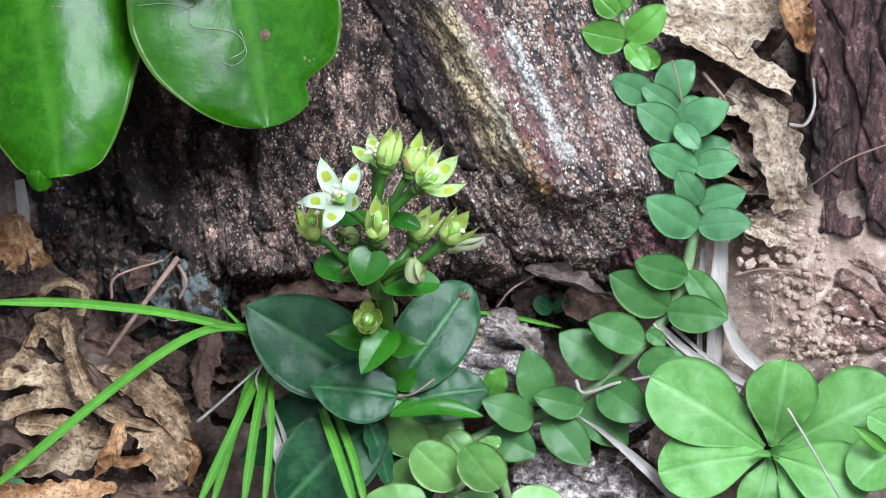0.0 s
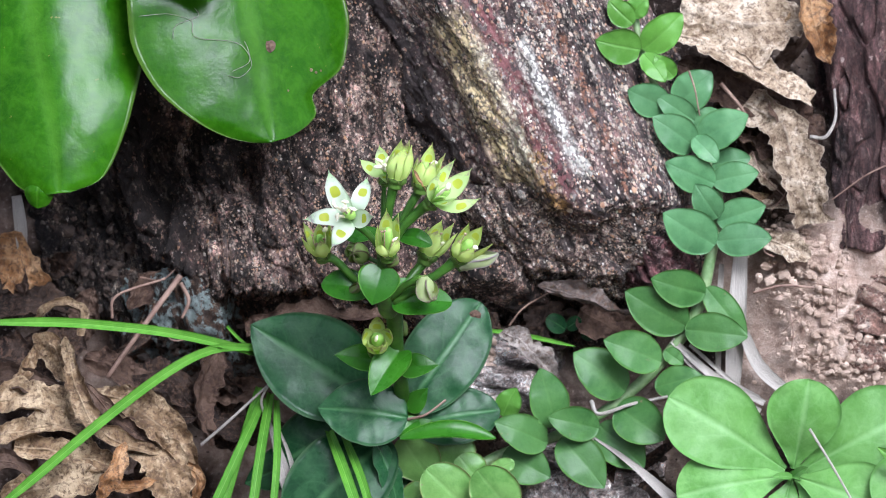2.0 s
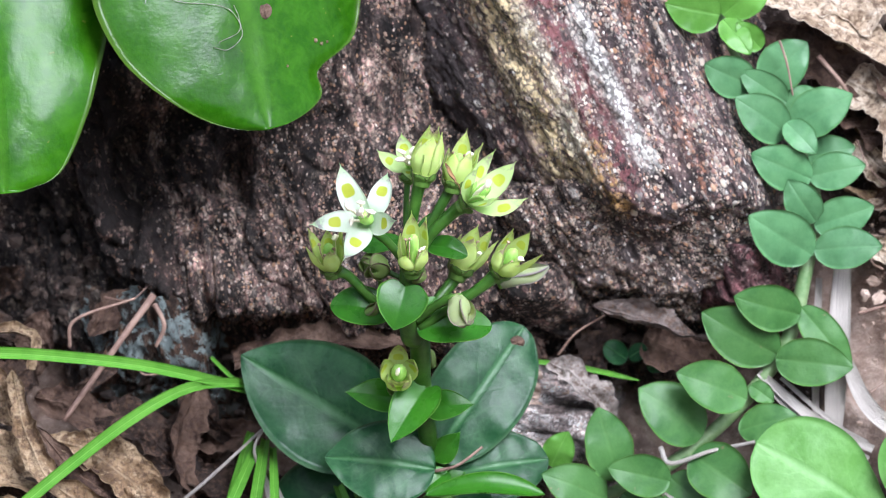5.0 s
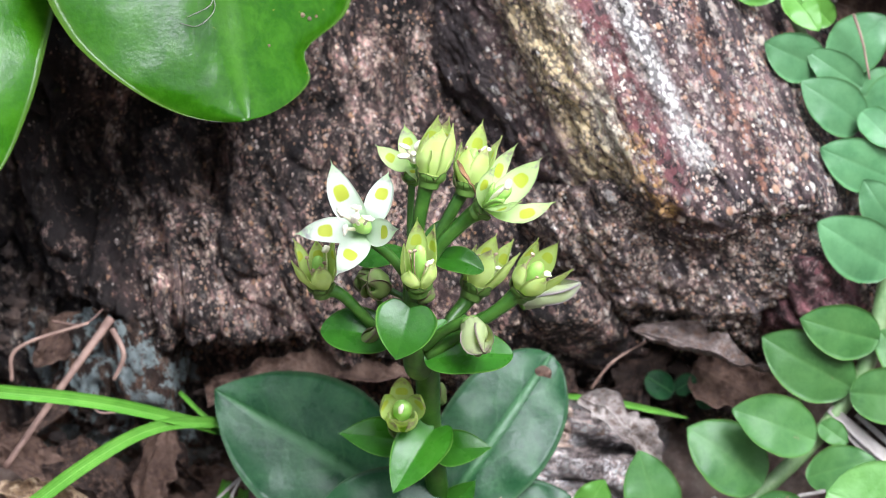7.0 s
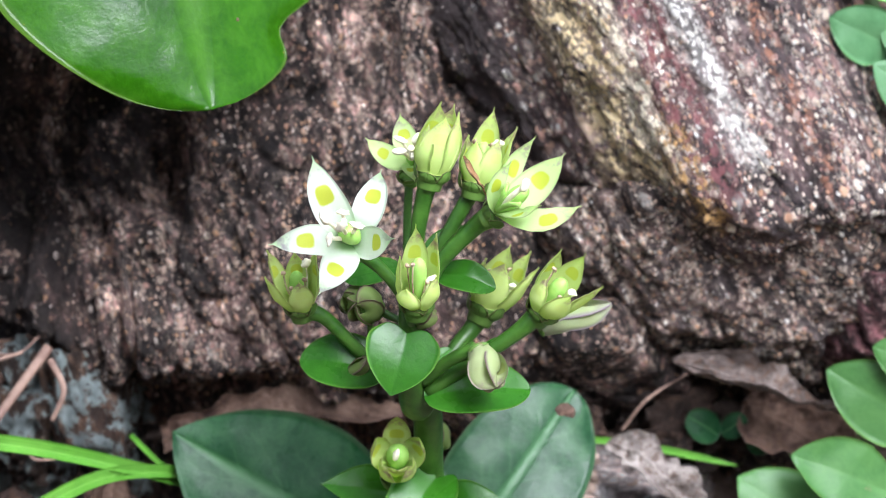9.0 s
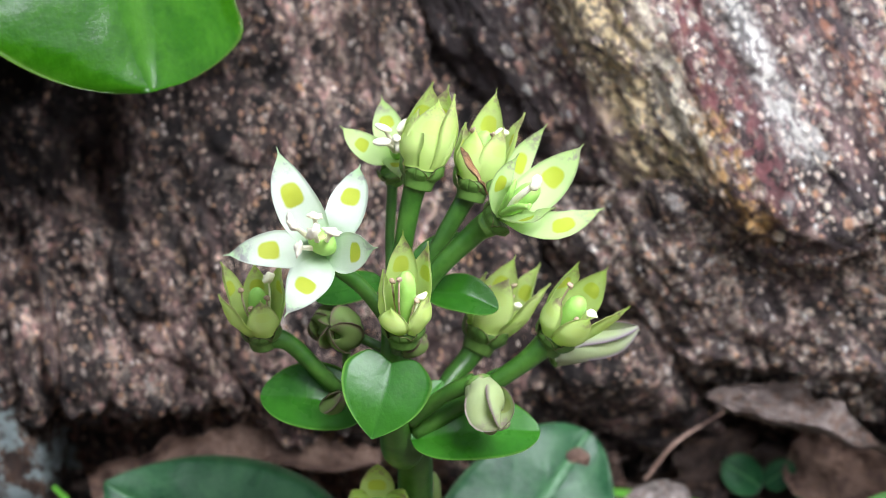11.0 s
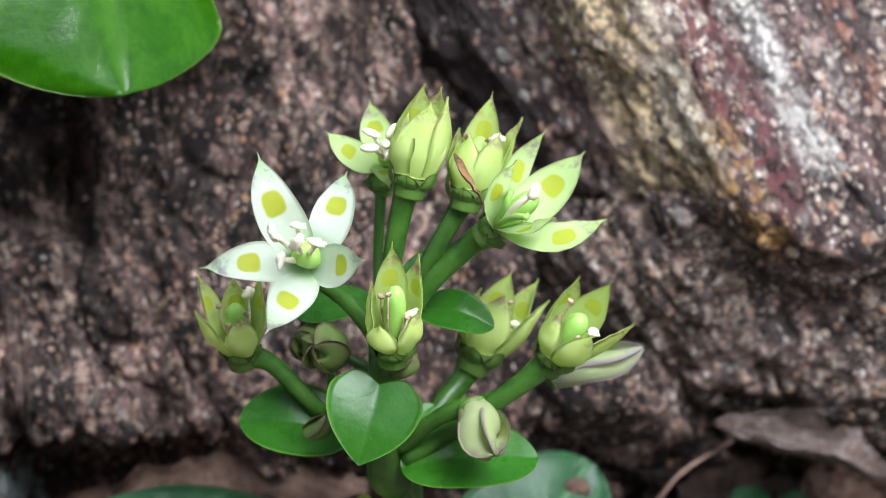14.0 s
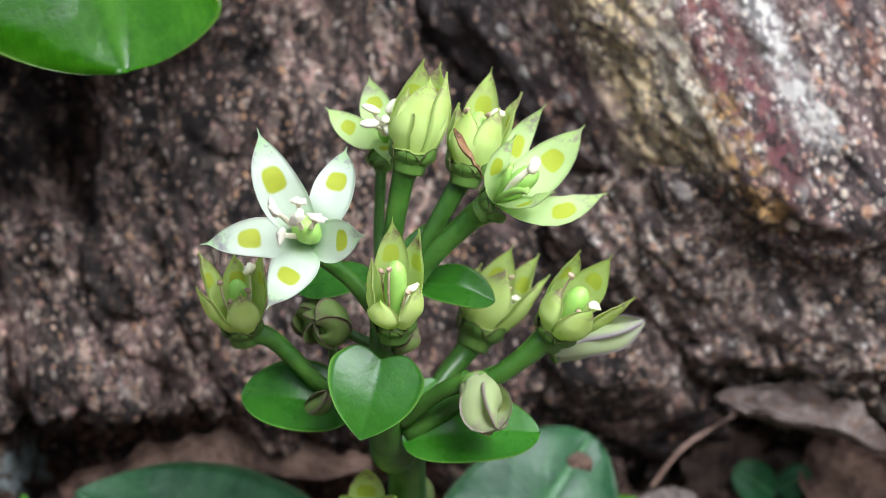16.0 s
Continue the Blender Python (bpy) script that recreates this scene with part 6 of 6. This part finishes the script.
# small scraps in the hollows; most are near-black, their shade put into the colour
g = random.Random(21)
for u, v, a, b, w0, count in ((-9.5, -1.0, 2.2, 1.2, -0.9, 8), (-6.0, -3.6, 1.6, 1.2, -1.0, 12), (-9.0, -5.0, 2.5, 1.2, 0.0, 8), (1.8, -1.7, 1.6, 0.5, -1.3, 6), (8.3, 5.0, 1.2, 1.6, -0.7, 16), (8.3, 2.4, 0.5, 1.0, -0.7, 7), (5.0, -5.6, 1.0, 0.9, -0.2, 6)):
    for k in range(count):
        c = np.array([u + g.uniform(-a, a), v + g.uniform(-b, b), w0 + g.uniform(-0.5, 0.3)])
        d = np.array([g.uniform(-1, 1), g.uniform(-1, 1), g.uniform(-0.5, 0.5)])
        d = unit(d) * g.uniform(0.35, 1.0)
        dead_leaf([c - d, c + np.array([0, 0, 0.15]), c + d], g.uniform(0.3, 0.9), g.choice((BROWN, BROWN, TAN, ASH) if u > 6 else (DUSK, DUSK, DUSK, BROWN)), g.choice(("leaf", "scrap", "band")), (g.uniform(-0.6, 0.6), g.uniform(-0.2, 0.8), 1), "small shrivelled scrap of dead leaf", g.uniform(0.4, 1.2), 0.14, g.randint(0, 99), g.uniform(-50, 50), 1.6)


def straw(points, width, skin=STRAW, label="bleached dry straw across the soil", flat=True, form="band"):
    shape = strip(points, width, FORMS[form], (0.1, 0.1, 1), 26, 7, fold=0.3, thick=0.03, crinkle=0.03, freq=1.5, seed=len(points)) if flat else tube(points, [width / 2, width / 3], 7, 26)
    return tagged(part("straw" if flat else "twig", shape, skin, None, origin=points[0]), label, "straw" if flat else "twig", "dry straws")


for pts, w in (
    ([(7.59, 0.34, -0.20), (7.49, -1.20, 0.00), (7.35, -3.43, -0.10)], 0.49), ([(7.09, 0.03, -0.30), (7.01, -1.51, -0.10), (7.00, -2.90, -0.20)], 0.18), ([(7.66, -1.81, 0.20), (8.10, -2.74, 0.30), (9.03, -3.53, 0.10)], 0.37),
    ([(5.76, -1.99, 0.30), (6.83, -2.92, 0.50), (8.19, -3.66, 0.30)], 0.22), ([(5.91, -2.27, 0.30), (6.98, -3.27, 0.50), (8.10, -3.87, 0.30)], 0.18), ([(6.22, -2.11, 0.30), (7.30, -3.04, 0.40), (8.07, -3.51, 0.30)], 0.11),
    ([(3.66, -4.50, 0.60), (4.98, -5.48, 1.10), (6.51, -6.93, 1.30)], 0.31), ([(-4.97, -3.82, 0.20), (-4.60, -5.03, 0.80), (-4.18, -6.56, 0.90)], 0.37), ([(-4.77, -3.97, 0.20), (-4.38, -4.88, 0.60), (-4.07, -6.11, 0.70)], 0.15),
):
    straw(pts, w, form="taper" if pts[0][1] < -3.5 else "band")
for pts, w, skin in (
    ([(-7.21, -0.24, 0.20), (-7.91, -1.19, 0.50), (-9.14, -2.91, 0.60)], 0.17, TWIG), ([(-9.02, -1.35, 0.20), (-8.89, -0.76, 0.40), (-7.61, -0.31, 0.20)], 0.09, TWIG), ([(-7.20, -0.43, 0.30), (-6.99, -0.89, 0.40), (-7.17, -1.35, 0.30)], 0.12, TWIG),
    ([(-6.68, -4.70, 0.30), (-5.91, -4.04, 0.60), (-4.89, -3.11, 0.70)], 0.09, STRAW), ([(-4.99, -3.96, 0.60), (-5.07, -3.50, 0.80), (-4.83, -3.04, 0.90)], 0.08, STRAW), ([(12.04, 2.83, 0.20), (10.99, 2.41, 0.30), (10.01, 1.72, 0.10)], 0.05, TWIG),
    ([(9.43, 3.38, 0.10), (9.84, 3.38, 0.20), (10.10, 3.88, 0.20), (10.08, 4.64, 0.10)], 0.11, STRAW), ([(3.61, -3.57, 0.80), (3.82, -3.91, 1.00), (4.67, -3.65, 1.10), (5.62, -3.46, 0.90)], 0.12, STRAW),
    ([(9.30, -4.30, 2.30), (9.98, -5.45, 2.70), (10.74, -6.82, 2.80)], 0.08, STRAW), ([(6.21, 5.12, 0.90), (6.36, 4.63, 1.00), (6.49, 3.94, 0.90)], 0.06, TWIG), ([(7.07, 4.79, 0.40), (7.52, 4.25, 0.50), (7.77, 3.88, 0.30)], 0.12, TWIG),
    ([(7.92, -0.74, -0.10), (8.69, -0.55, 0.00), (9.55, -0.61, -0.20)], 0.08, TWIG), ([(1.47, -1.59, -0.40), (1.85, -1.12, -0.20), (2.47, -0.74, -0.30)], 0.06, TWIG), ([(-1.23, -4.02, 1.90), (-0.76, -3.89, 2.10), (-0.23, -3.51, 2.00)], 0.08, TWIG),
):
    straw(pts, w, skin, "thin dry brown twig on the bank", False)

# fine pale root threads on the broad leaf
for pts in (((-7.32, 5.93, 3.70), (-7.24, 6.28, 3.70), (-6.67, 6.53, 3.70), (-6.76, 6.75, 3.70)), ((-8.20, 6.53, 3.70), (-7.51, 6.59, 3.70), (-7.14, 6.53, 3.70), (-6.83, 6.40, 3.80), (-6.72, 5.98, 3.80), (-5.84, 5.88, 3.80), (-5.46, 5.70, 3.80), (-5.28, 5.26, 3.80), (-5.57, 4.94, 3.80), (-5.89, 4.98, 3.80)), ((-5.46, 5.88, 3.80), (-5.35, 5.61, 3.80), (-5.36, 5.31, 3.80), (-5.77, 5.09, 3.80))):
    line = [on_sheet(p, 0.05) for p in curve(pts, 40)]
    tagged(part("root_thread", tube(line, 0.0075, 5, 80), STRAW, None, origin=pts[0]), "fine pale root thread lying on a glossy leaf", "root")
straw([(-11.56, 1.88, -0.60), (-11.45, 1.11, -0.40), (-11.41, 0.42, -0.60)], 0.34)

# fine fibres on soil and litter
g = random.Random(33)
for u, v, a, b, w0, count in ((9.6, -1.2, 1.8, 1.6, -0.2, 7), (8.4, 3.0, 0.9, 2.6, 0.0, 6), (-6.5, -1.0, 1.5, 1.0, -0.2, 4)):
    for k in range(count):
        c = np.array([u + g.uniform(-a, a), v + g.uniform(-b, b), w0])
        d = np.array([g.uniform(-1, 1), g.uniform(-1, 1), 0.1]) * g.uniform(0.3, 0.9)
        straw([c - d, c + np.array([g.uniform(-0.2, 0.2), g.uniform(-0.2, 0.2), 0.12]), c + d], g.uniform(0.02, 0.045), TWIG, "short dry fibre lying on the ground", False)
